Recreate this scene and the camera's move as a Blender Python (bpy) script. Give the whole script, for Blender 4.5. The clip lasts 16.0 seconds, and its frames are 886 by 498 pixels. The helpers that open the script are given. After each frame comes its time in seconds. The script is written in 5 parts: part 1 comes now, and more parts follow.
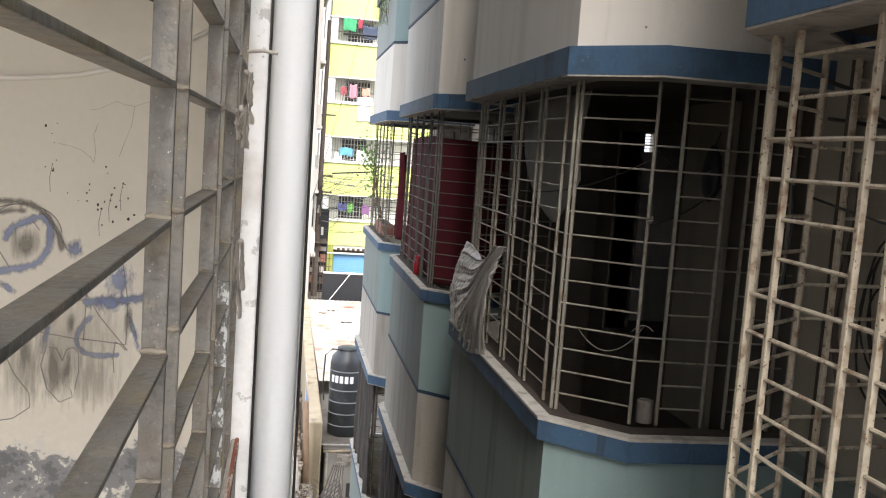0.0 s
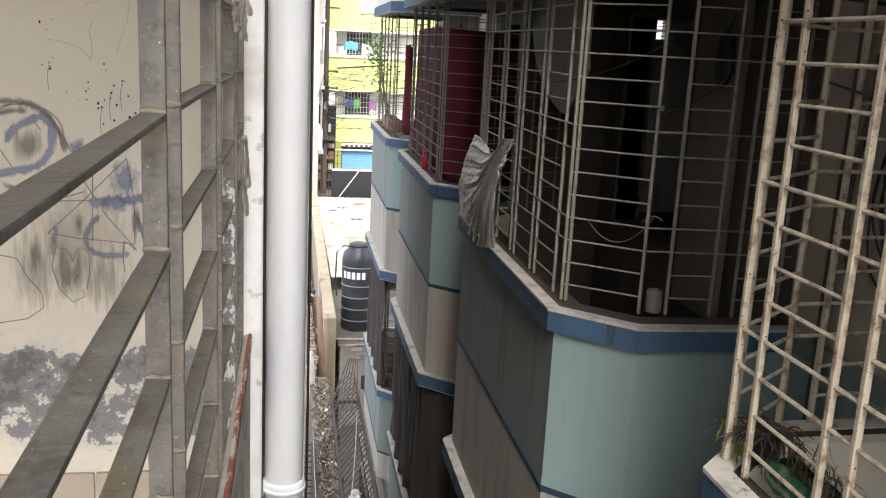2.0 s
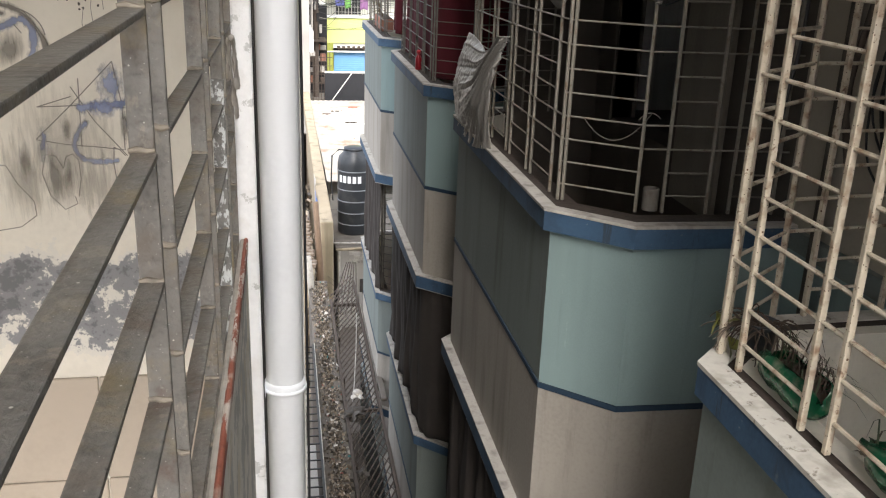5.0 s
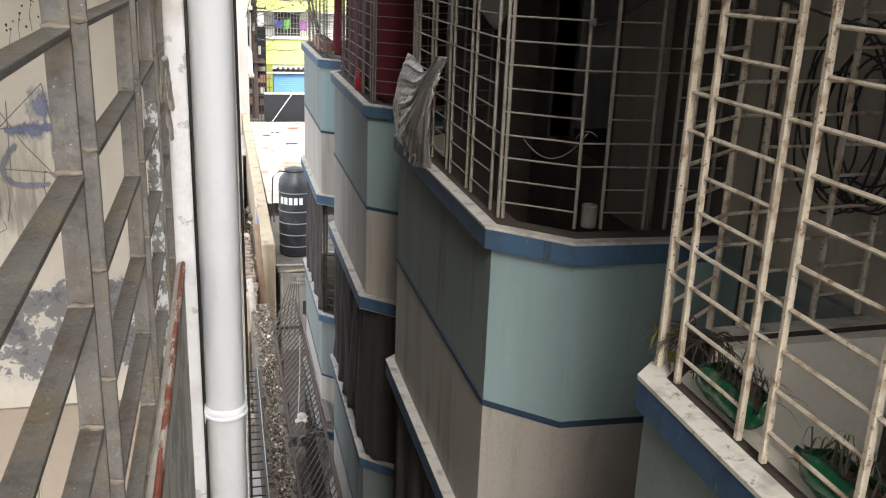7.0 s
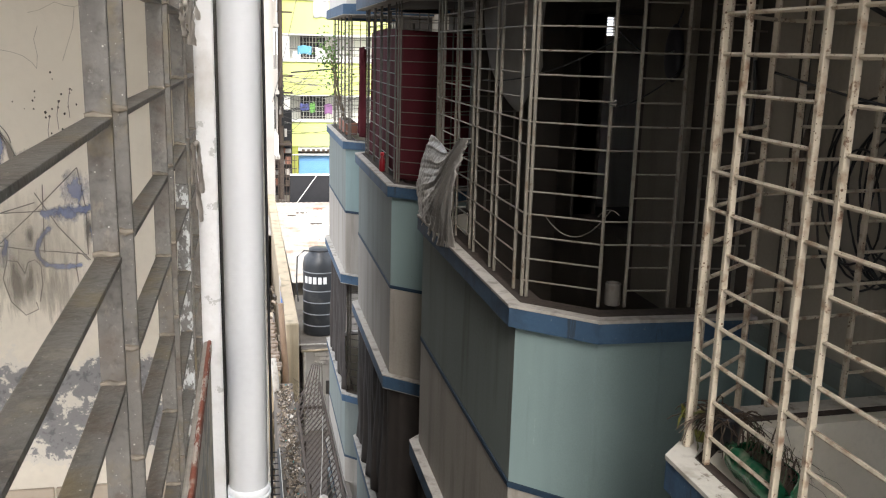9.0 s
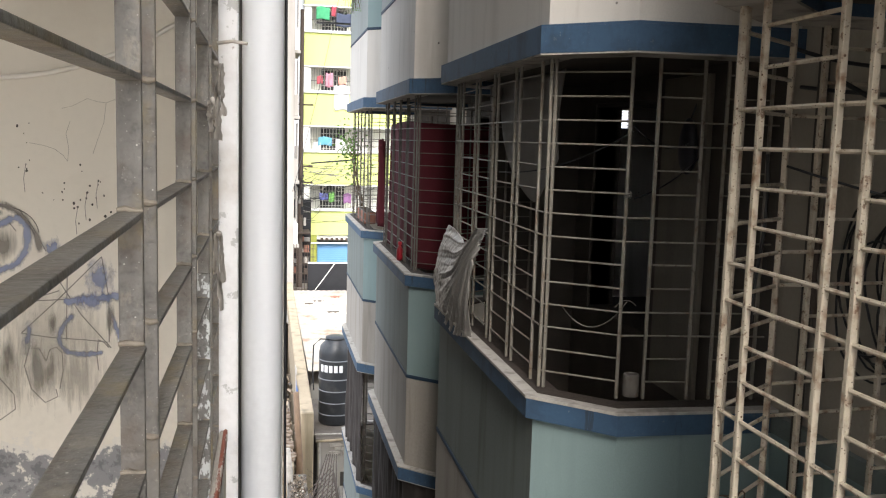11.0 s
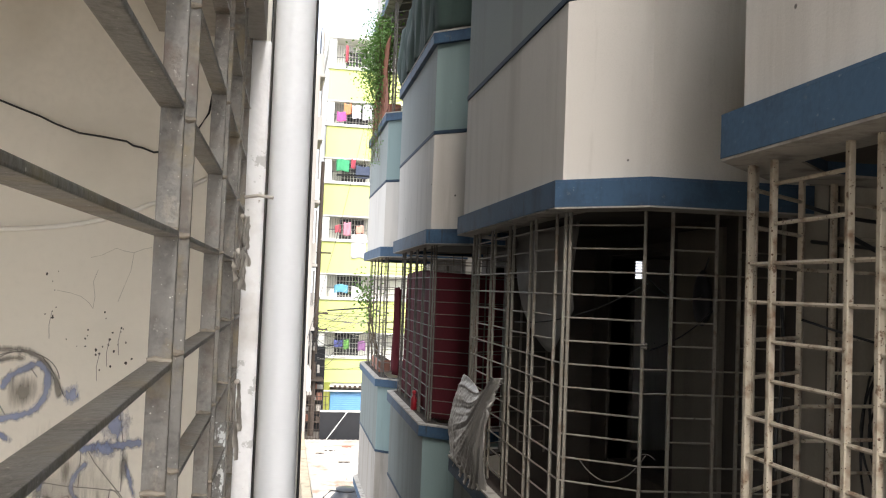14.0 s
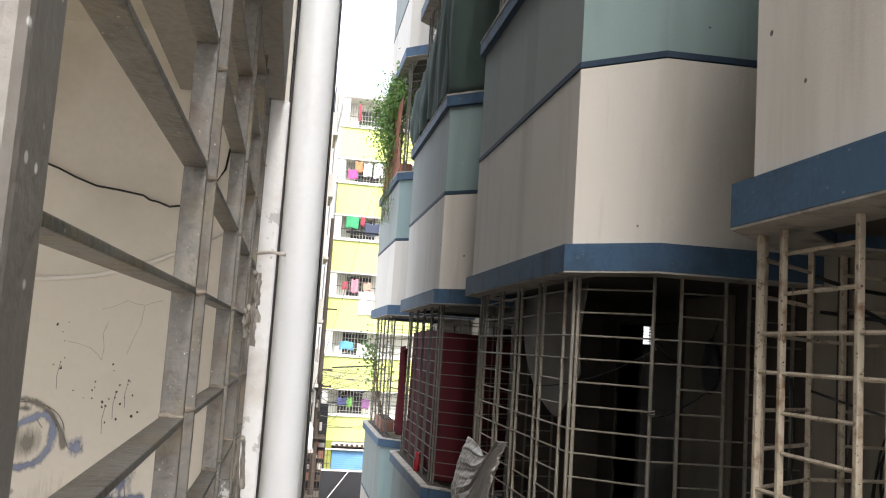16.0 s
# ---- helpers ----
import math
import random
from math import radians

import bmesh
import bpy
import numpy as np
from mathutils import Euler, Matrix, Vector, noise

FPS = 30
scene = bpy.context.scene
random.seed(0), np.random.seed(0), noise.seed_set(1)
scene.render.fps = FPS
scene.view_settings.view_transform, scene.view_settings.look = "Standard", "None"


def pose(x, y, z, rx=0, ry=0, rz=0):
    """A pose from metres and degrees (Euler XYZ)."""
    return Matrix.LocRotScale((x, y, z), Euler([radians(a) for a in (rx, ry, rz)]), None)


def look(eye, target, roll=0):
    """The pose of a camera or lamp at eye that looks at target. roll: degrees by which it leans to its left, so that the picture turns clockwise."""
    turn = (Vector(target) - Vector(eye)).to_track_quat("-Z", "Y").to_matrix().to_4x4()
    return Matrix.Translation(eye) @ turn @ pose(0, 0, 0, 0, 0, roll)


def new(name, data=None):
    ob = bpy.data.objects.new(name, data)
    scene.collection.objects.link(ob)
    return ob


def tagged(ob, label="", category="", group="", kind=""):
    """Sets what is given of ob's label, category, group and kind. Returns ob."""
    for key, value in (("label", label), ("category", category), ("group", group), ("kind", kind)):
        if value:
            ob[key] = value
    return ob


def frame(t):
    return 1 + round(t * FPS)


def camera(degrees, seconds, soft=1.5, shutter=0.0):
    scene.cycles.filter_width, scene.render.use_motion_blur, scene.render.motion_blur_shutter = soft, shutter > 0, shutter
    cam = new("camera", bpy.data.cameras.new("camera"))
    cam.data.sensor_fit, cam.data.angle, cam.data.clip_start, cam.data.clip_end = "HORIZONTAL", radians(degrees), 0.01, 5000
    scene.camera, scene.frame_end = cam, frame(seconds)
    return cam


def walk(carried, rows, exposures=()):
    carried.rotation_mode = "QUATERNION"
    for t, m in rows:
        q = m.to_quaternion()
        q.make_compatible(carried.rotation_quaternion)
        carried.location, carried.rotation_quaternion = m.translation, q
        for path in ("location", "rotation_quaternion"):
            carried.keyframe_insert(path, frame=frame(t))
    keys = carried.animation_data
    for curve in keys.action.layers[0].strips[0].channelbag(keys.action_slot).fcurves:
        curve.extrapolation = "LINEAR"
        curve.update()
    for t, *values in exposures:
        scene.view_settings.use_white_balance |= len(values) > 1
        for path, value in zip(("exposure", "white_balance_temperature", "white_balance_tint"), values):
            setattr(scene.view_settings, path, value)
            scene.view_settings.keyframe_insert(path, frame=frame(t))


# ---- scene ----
cam = camera(53.0, 16.0, soft=1.15)

EXPOSURE = [(0.0, 1.27), (16.0, 1.27)]
PATH = [
    (0, (0.004, 0.406, 7.463), (0.356, 2.364, 7.254), 4.1),
    (0.5, (0.006, 0.408, 7.462), (0.347, 2.361, 7.198), 3.9),
    (1, (0.007, 0.411, 7.462), (0.346, 2.356, 7.145), 3.6),
    (1.5, (0.008, 0.415, 7.46), (0.349, 2.351, 7.088), 3.1),
    (2, (0.011, 0.422, 7.457), (0.349, 2.343, 7.015), 3.0),
    (2.5, (0.012, 0.425, 7.456), (0.344, 2.332, 6.95), 2.8),
    (3, (0.014, 0.429, 7.455), (0.337, 2.319, 6.889), 2.6),
    (3.5, (0.013, 0.433, 7.453), (0.333, 2.306, 6.831), 2.5),
    (6, (0.019, 0.432, 7.449), (0.4, 2.283, 6.796), 2.1),
    (6.5, (0.021, 0.43, 7.449), (0.446, 2.28, 6.819), 2.4),
    (7, (0.022, 0.429, 7.449), (0.492, 2.277, 6.844), 2.3),
    (7.5, (0.021, 0.427, 7.449), (0.489, 2.284, 6.874), 2.1),
    (8, (0.021, 0.422, 7.45), (0.462, 2.297, 6.912), 1.8),
    (8.5, (0.021, 0.42, 7.45), (0.453, 2.307, 6.949), 1.7),
    (9, (0.017, 0.414, 7.453), (0.441, 2.32, 7.017), 1.6),
    (11.5, (0.011, 0.391, 7.462), (0.388, 2.347, 7.279), 1.8),
    (12, (0.008, 0.386, 7.465), (0.374, 2.349, 7.35), 1.9),
    (12.5, (0.007, 0.382, 7.466), (0.371, 2.347, 7.408), 1.9),
    (13, (0.005, 0.377, 7.467), (0.365, 2.344, 7.472), 2.0),
    (13.5, (0.005, 0.37, 7.466), (0.359, 2.338, 7.523), 2.0),
    (14, (0.003, 0.371, 7.466), (0.35, 2.338, 7.556), 2.2),
    (14.5, (0.002, 0.369, 7.466), (0.343, 2.336, 7.586), 2.5),
    (15, (0.0, 0.366, 7.467), (0.333, 2.333, 7.615), 3.1),
    (15.5, (-0.004, 0.364, 7.468), (0.321, 2.329, 7.648), 3.6),
    (16, (-0.005, 0.363, 7.469), (0.317, 2.324, 7.691), 3.8),
]
walk(cam, [(t, look(eye, target, roll)) for t, eye, target, roll in PATH], EXPOSURE)

# ---------------------------------------------------------------- light
world = bpy.data.worlds.new("sky")
scene.world = world
world.use_nodes = True
wn = world.node_tree
sky = wn.nodes.new("ShaderNodeTexSky")
sky.sky_type = "NISHITA"
sky.sun_disc = False
sky.sun_elevation = radians(41)
sky.sun_rotation = radians(181)
sky.air_density, sky.dust_density, sky.ozone_density = 1.0, 6.0, 1.0
soft_sky = wn.nodes.new("ShaderNodeMix")
soft_sky.data_type = "RGBA"
soft_sky.inputs[0].default_value = 0.6
soft_sky.inputs[7].default_value = (8.75, 9.35, 10.4, 1)
wn.links.new(sky.outputs[0], soft_sky.inputs[6])
wn.links.new(soft_sky.outputs[2], wn.nodes["Background"].inputs[0])
wn.nodes["Background"].inputs[1].default_value = 0.15
sun = new("sun", bpy.data.lights.new("sun", "SUN"))
sun.data.energy, sun.data.angle, sun.data.color = 2.2, radians(30), (1.0, 0.99, 0.985)
sun.matrix_world = look((-0.10, -9.0, 8.0), (0, 0, 0))


# ---------------------------------------------------------------- materials
def mat(name, base, rough=0.7, metal=0.0, vary=0.25, scale=6.0, grain=60.0, bump=0.25, stain=None, stain_amt=0.0,
        stain_scale=3.0, streak=False, dark=None, per_object=0.0):
    """Surface with colour variation at two scales, optional stains (blotches or downward streaks) and fine relief."""
    m = bpy.data.materials.new(name)
    m.use_nodes = True
    t = m.node_tree
    n, ln = t.nodes, t.links
    b = n["Principled BSDF"]
    geo = n.new("ShaderNodeNewGeometry")
    big = n.new("ShaderNodeTexNoise")
    big.inputs["Scale"].default_value, big.inputs["Detail"].default_value = scale, 5
    fine = n.new("ShaderNodeTexNoise")
    fine.inputs["Scale"].default_value, fine.inputs["Detail"].default_value = grain, 6
    ln.new(geo.outputs["Position"], big.inputs["Vector"])
    ln.new(geo.outputs["Position"], fine.inputs["Vector"])
    d = dark or tuple(c * (1 - vary * 2) for c in base)
    l = tuple(min(1, c * (1 + vary * 0.6)) for c in base)
    ramp = n.new("ShaderNodeValToRGB")
    ramp.color_ramp.elements[0].position, ramp.color_ramp.elements[1].position = 0.25, 0.75
    ramp.color_ramp.elements[0].color = (*[max(0, c) for c in d], 1)
    ramp.color_ramp.elements[1].color = (*l, 1)
    mid = ramp.color_ramp.elements.new(0.5)
    mid.color = (*base, 1)
    mix = n.new("ShaderNodeMath")
    mix.operation = "MULTIPLY_ADD"
    mix.inputs[1].default_value = 0.45
    ln.new(fine.outputs[0], mix.inputs[0])
    sc = n.new("ShaderNodeMath")
    sc.operation = "MULTIPLY"
    sc.inputs[1].default_value = 0.55
    ln.new(big.outputs[0], sc.inputs[0])
    ln.new(sc.outputs[0], mix.inputs[2])
    val = mix.outputs[0]
    if per_object:
        inf = n.new("ShaderNodeObjectInfo")
        po = n.new("ShaderNodeMath")
        po.operation = "MULTIPLY_ADD"
        po.inputs[1].default_value = per_object
        ln.new(inf.outputs["Random"], po.inputs[0])
        ln.new(val, po.inputs[2])
        val = po.outputs[0]
    ln.new(val, ramp.inputs[0])
    col = ramp.outputs[0]
    if stain:
        st = n.new("ShaderNodeTexNoise")
        st.inputs["Scale"].default_value, st.inputs["Detail"].default_value = stain_scale, 8
        if streak:
            mp = n.new("ShaderNodeMapping")
            mp.inputs["Scale"].default_value = (1.0, 1.0, 0.1)
            ln.new(geo.outputs["Position"], mp.inputs[0])
            ln.new(mp.outputs[0], st.inputs["Vector"])
        else:
            ln.new(geo.outputs["Position"], st.inputs["Vector"])
        sr = n.new("ShaderNodeValToRGB")
        sr.color_ramp.elements[0].position, sr.color_ramp.elements[1].position = 0.52, 0.72
        sr.color_ramp.elements[1].color = (stain_amt,) * 3 + (1,)
        ln.new(st.outputs[0], sr.inputs[0])
        mm = n.new("ShaderNodeMix")
        mm.data_type = "RGBA"
        mm.inputs[7].default_value = (*stain, 1)
        ln.new(sr.outputs[0], mm.inputs[0])
        ln.new(col, mm.inputs[6])
        col = mm.outputs[2]
    ln.new(col, b.inputs["Base Color"])
    b.inputs["Roughness"].default_value, b.inputs["Metallic"].default_value = rough, metal
    if bump:
        bp = n.new("ShaderNodeBump")
        bp.inputs["Strength"].default_value, bp.inputs["Distance"].default_value = bump, 0.004
        ln.new(fine.outputs[0], bp.inputs["Height"])
        ln.new(bp.outputs[0], b.inputs["Normal"])
    return m


M_WHITE = mat("cream_plaster_paint", (0.62, 0.58, 0.52), 0.75, vary=0.06, scale=1.4, grain=170, stain=(0.26, 0.225, 0.18), stain_amt=0.28, stain_scale=5, streak=True, bump=0.15)
M_TEAL = mat("teal_plaster_paint", (0.235, 0.315, 0.305), 0.7, vary=0.06, scale=1.6, grain=170, stain=(0.12, 0.15, 0.14), stain_amt=0.3, stain_scale=5, streak=True, bump=0.15)
M_BLUE = mat("blue_plaster_paint", (0.042, 0.088, 0.150), 0.7, vary=0.16, scale=4, stain=(0.025, 0.045, 0.075), stain_amt=0.8, stain_scale=7, bump=0.3)
M_DULL_IRON = mat("dull_weathered_iron", (0.15, 0.135, 0.115), 0.6, vary=0.15, scale=14, stain=(0.10, 0.06, 0.035), stain_amt=0.6, stain_scale=20, bump=0.2)
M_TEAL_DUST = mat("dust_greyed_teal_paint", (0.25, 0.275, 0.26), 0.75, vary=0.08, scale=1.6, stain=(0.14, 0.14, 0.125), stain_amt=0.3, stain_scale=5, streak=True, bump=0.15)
# Darker copy of the dusty teal; lower-lane shade is put into the colour.
M_TEAL_SHADED = mat("shaded_dusty_teal_paint", (0.175, 0.20, 0.185), 0.75, vary=0.1, scale=1.6, stain=(0.09, 0.09, 0.08), stain_amt=0.4, stain_scale=5, streak=True, bump=0.15)
# Darker cream for the lower floors, with the lane's shade in its tone.
M_CREAM_SHADED = mat("shaded_cream_paint", (0.36, 0.325, 0.28), 0.8, vary=0.1, scale=1.4, stain=(0.16, 0.14, 0.11), stain_amt=0.5, stain_scale=5, streak=True, bump=0.15)
M_STRIP = mat("dark_blue_strip_paint", (0.018, 0.040, 0.070), 0.7, vary=0.15, scale=5, bump=0.1)
M_CEMENT = mat("bare_cement", (0.42, 0.39, 0.345), 0.9, vary=0.16, scale=7, stain=(0.10, 0.09, 0.075), stain_amt=0.7, stain_scale=11, bump=0.5)
# Cream balcony interiors painted very dark, so the colour carries their shade.
M_INNER = mat("shaded_inner_paint", (0.062, 0.052, 0.042), 0.8, vary=0.08, scale=2, stain=(0.12, 0.10, 0.075), stain_amt=0.5, stain_scale=4, bump=0.15)
M_LINING = mat("pale_parapet_lining", (0.72, 0.67, 0.56), 0.85, vary=0.08, scale=3, stain=(0.74, 0.70, 0.62), stain_amt=0.8, stain_scale=9, bump=0.3)
# Cream facade lowered in tone to hold the shade behind the bays.
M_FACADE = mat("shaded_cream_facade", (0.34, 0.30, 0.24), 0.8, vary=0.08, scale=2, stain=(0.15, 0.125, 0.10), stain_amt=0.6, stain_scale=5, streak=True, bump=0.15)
M_GROOVE_DIRT = mat("dark_groove_dirt", (0.045, 0.032, 0.024), 0.95, vary=0.3, scale=25, bump=0.6)
M_SILL = mat("pale_worn_sill", (0.50, 0.47, 0.41), 0.9, vary=0.08, scale=9, stain=(0.20, 0.17, 0.13), stain_amt=0.7, stain_scale=13, bump=0.5)
# Room surfaces are near black; the unlit look is painted on.
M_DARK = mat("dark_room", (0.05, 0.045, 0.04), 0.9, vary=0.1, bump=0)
M_DOOR = mat("dark_door", (0.02, 0.02, 0.025), 0.6, vary=0.15, bump=0.1)
M_CREAM_IRON = mat("cream_painted_iron", (0.47, 0.405, 0.31), 0.55, vary=0.12, scale=14, stain=(0.15, 0.07, 0.03), stain_amt=0.85, stain_scale=24, bump=0.3)
M_GREY_IRON = mat("grey_painted_iron", (0.215, 0.195, 0.16), 0.5, vary=0.12, scale=14, stain=(0.14, 0.08, 0.04), stain_amt=0.6, stain_scale=26, bump=0.2)
M_RAW_IRON = mat("raw_grey_iron", (0.190, 0.180, 0.164), 0.48, metal=0.25, vary=0.30, scale=26, grain=140, stain=(0.13, 0.09, 0.06), stain_amt=0.6, stain_scale=17, bump=0.45)
M_PIPE = mat("white_plastic_pipe", (0.93, 0.95, 0.98), 0.35, vary=0.03, scale=3, bump=0.04, stain=(0.74, 0.76, 0.80), stain_amt=0.5, stain_scale=5, streak=True)
M_PILLAR = mat("white_pillar_paint", (0.84, 0.84, 0.84), 0.8, vary=0.05, scale=6, stain=(0.50, 0.46, 0.40), stain_amt=0.6, stain_scale=8, bump=0.7)
M_BALC_WALL = mat("old_cream_wall", (0.68, 0.64, 0.56), 0.8, vary=0.06, scale=1.5, stain=(0.45, 0.41, 0.33), stain_amt=0.5, stain_scale=3, bump=0.15)
M_RED_EDGE = mat("red_oxide_paint", (0.27, 0.085, 0.055), 0.7, vary=0.2, scale=20, stain=(0.50, 0.40, 0.33), stain_amt=0.9, stain_scale=22, bump=0.5)
M_TILE = mat("beige_glazed_tile", (0.42, 0.365, 0.30), 0.3, vary=0.05, scale=3, bump=0.05)
M_LIME = mat("lime_paint", (0.66, 0.74, 0.24), 0.8, vary=0.05, scale=0.6, stain=(0.5, 0.55, 0.2), stain_amt=0.4, stain_scale=0.8, streak=True, bump=0)
M_LEDGE = mat("white_ledge_paint", (0.78, 0.77, 0.72), 0.8, vary=0.05, scale=1, bump=0)
M_FARGREY = mat("far_grey_render", (0.33, 0.31, 0.28), 0.9, vary=0.15, scale=0.8, stain=(0.16, 0.14, 0.12), stain_amt=0.6, stain_scale=1.2, streak=True, bump=0)
M_GROUND = mat("dirty_concrete_ground", (0.13, 0.11, 0.09), 0.95, vary=0.25, scale=3, stain=(0.07, 0.06, 0.045), stain_amt=0.7, stain_scale=2.5, bump=0.6)
M_BLACK_TANK = mat("black_tank_plastic", (0.025, 0.028, 0.032), 0.38, vary=0.2, scale=5, bump=0.05, stain=(0.12, 0.11, 0.1), stain_amt=0.4, stain_scale=3)
M_LETTER = mat("white_lettering", (0.75, 0.75, 0.75), 0.6, vary=0.05, bump=0)
M_BRICKWALL = mat("mossy_tan_render", (0.36, 0.29, 0.20), 0.95, vary=0.2, scale=3, stain=(0.11, 0.10, 0.06), stain_amt=0.8, stain_scale=3.5, streak=True, bump=0.5)
M_TIN = mat("pale_tin_roof", (0.50, 0.45, 0.39), 0.55, metal=0.1, vary=0.1, scale=2, stain=(0.34, 0.15, 0.08), stain_amt=0.9, stain_scale=1.6, bump=0.1)
M_PANEL = mat("black_sheet_panel", (0.013, 0.013, 0.015), 0.85, vary=0.2, bump=0)
M_SHUTTER = mat("blue_shutter_paint", (0.16, 0.36, 0.60), 0.5, vary=0.1, scale=2, bump=0)
M_CABLE = mat("black_cable", (0.015, 0.015, 0.016), 0.5, vary=0.1, bump=0)
M_WCABLE = mat("white_cable", (0.82, 0.80, 0.75), 0.5, vary=0.05, bump=0)


M_END_WALL = mat("flaking_end_wall", (0.77, 0.735, 0.655), 0.8, vary=0.05, scale=1.5, stain=(0.45, 0.41, 0.33), stain_amt=0.4, stain_scale=3, bump=0.15)


def add_flaking(m, z0, z1, fade):
    """Damp grey patches with peeling edges in a stretch of height."""
    t = m.node_tree
    n, ln = t.nodes, t.links
    b = n["Principled BSDF"]
    old = b.inputs["Base Color"].links[0].from_socket
    geo = n.new("ShaderNodeNewGeometry")
    sep = n.new("ShaderNodeSeparateXYZ")
    ln.new(geo.outputs["Position"], sep.inputs[0])
    up = n.new("ShaderNodeMapRange")
    up.inputs["From Min"].default_value, up.inputs["From Max"].default_value = z0, z0 + fade
    dn = n.new("ShaderNodeMapRange")
    dn.inputs["From Min"].default_value, dn.inputs["From Max"].default_value = z1 + fade, z1
    ln.new(sep.outputs[2], up.inputs[0])
    ln.new(sep.outputs[2], dn.inputs[0])
    mul = n.new("ShaderNodeMath")
    mul.operation = "MULTIPLY"
    ln.new(up.outputs[0], mul.inputs[0])
    ln.new(dn.outputs[0], mul.inputs[1])
    no = n.new("ShaderNodeTexNoise")
    no.inputs["Scale"].default_value, no.inputs["Detail"].default_value, no.inputs["Roughness"].default_value = 9, 12, 0.72
    ln.new(geo.outputs["Position"], no.inputs["Vector"])
    ad = n.new("ShaderNodeMath")
    ad.operation = "MULTIPLY_ADD"
    ad.inputs[1].default_value = 0.34
    ln.new(mul.outputs[0], ad.inputs[0])
    ln.new(no.outputs[0], ad.inputs[2])
    grit = n.new("ShaderNodeTexNoise")
    grit.inputs["Scale"].default_value, grit.inputs["Detail"].default_value, grit.inputs["Roughness"].default_value = 75, 10, 0.75
    ln.new(geo.outputs["Position"], grit.inputs["Vector"])
    gm_ = n.new("ShaderNodeMath")
    gm_.operation = "MULTIPLY_ADD"
    gm_.inputs[1].default_value = 0.26
    ln.new(grit.outputs[0], gm_.inputs[0])
    ln.new(ad.outputs[0], gm_.inputs[2])
    ad = n.new("ShaderNodeMath")
    ad.operation = "SUBTRACT"
    ad.inputs[1].default_value = 0.13
    ln.new(gm_.outputs[0], ad.inputs[0])
    for lo, hi, colour in ((0.70, 0.71, (0.70, 0.68, 0.63)), (0.775, 0.80, (0.25, 0.255, 0.27)), (0.87, 0.91, (0.16, 0.165, 0.175))):
        r = n.new("ShaderNodeMapRange")
        r.inputs["From Min"].default_value, r.inputs["From Max"].default_value = lo, hi
        ln.new(ad.outputs[0], r.inputs[0])
        mm = n.new("ShaderNodeMix")
        mm.data_type = "RGBA"
        mm.inputs[7].default_value = (*colour, 1)
        ln.new(r.outputs[0], mm.inputs[0])
        ln.new(old, mm.inputs[6])
        old = mm.outputs[2]
    ln.new(old, b.inputs["Base Color"])


add_flaking(M_END_WALL, 6.44, 6.72, 0.10)


def add_blotches(m, scale, lo, hi, colour, amount=1.0, stretch=(1, 1, 1)):
    """Ragged patches of another colour: rust, peeled paint, splashes."""
    t = m.node_tree
    n, ln = t.nodes, t.links
    b = n["Principled BSDF"]
    old = b.inputs["Base Color"].links[0].from_socket
    geo = n.new("ShaderNodeNewGeometry")
    mp = n.new("ShaderNodeMapping")
    mp.inputs["Scale"].default_value = stretch
    ln.new(geo.outputs["Position"], mp.inputs[0])
    no = n.new("ShaderNodeTexNoise")
    no.inputs["Scale"].default_value, no.inputs["Detail"].default_value, no.inputs["Roughness"].default_value = scale, 9, 0.65
    ln.new(mp.outputs[0], no.inputs["Vector"])
    r = n.new("ShaderNodeMapRange")
    r.inputs["From Min"].default_value, r.inputs["From Max"].default_value, r.inputs["To Max"].default_value = lo, hi, amount
    ln.new(no.outputs[0], r.inputs[0])
    mm = n.new("ShaderNodeMix")
    mm.data_type = "RGBA"
    mm.inputs[7].default_value = (*colour, 1)
    ln.new(r.outputs[0], mm.inputs[0])
    ln.new(old, mm.inputs[6])
    ln.new(mm.outputs[2], b.inputs["Base Color"])


M_SPLASHED_IRON = mat("paint_splashed_iron", (0.17, 0.165, 0.155), 0.5, metal=0.2, vary=0.3, scale=26, grain=140, bump=0.6)
add_blotches(M_RAW_IRON, 9, 0.54, 0.66, (0.24, 0.195, 0.115), 0.7)
add_blotches(M_RAW_IRON, 12, 0.60, 0.68, (0.12, 0.075, 0.055), 0.6, (1, 1, 0.7))
add_blotches(M_RAW_IRON, 26, 0.60, 0.64, (0.30, 0.27, 0.22), 0.5, (1, 1, 0.45))
add_blotches(M_RAW_IRON, 90, 0.64, 0.70, (0.33, 0.31, 0.28), 0.6)
add_blotches(M_RAW_IRON, 45, 0.66, 0.72, (0.06, 0.05, 0.042), 0.7)
add_blotches(M_SPLASHED_IRON, 70, 0.50, 0.54, (0.60, 0.62, 0.62), 0.9, (1, 1, 0.6))
M_PLASTER = mat("peeling_plaster", (0.70, 0.67, 0.61), 0.9, vary=0.08, scale=6, bump=0.8)
add_blotches(M_PLASTER, 8, 0.50, 0.515, (0.42, 0.42, 0.40), 0.85)
add_blotches(M_PLASTER, 9, 0.56, 0.60, (0.60, 0.54, 0.42), 0.8)
add_blotches(M_PILLAR, 11, 0.60, 0.615, (0.45, 0.45, 0.43), 0.7)
add_blotches(M_PILLAR, 40, 0.66, 0.69, (0.30, 0.25, 0.20), 0.7)
add_blotches(M_CREAM_IRON, 38, 0.60, 0.66, (0.12, 0.06, 0.03), 0.85)
add_blotches(M_GREY_IRON, 34, 0.58, 0.66, (0.10, 0.06, 0.035), 0.8)
add_blotches(M_BLUE, 14, 0.64, 0.70, (0.14, 0.16, 0.17), 0.6)
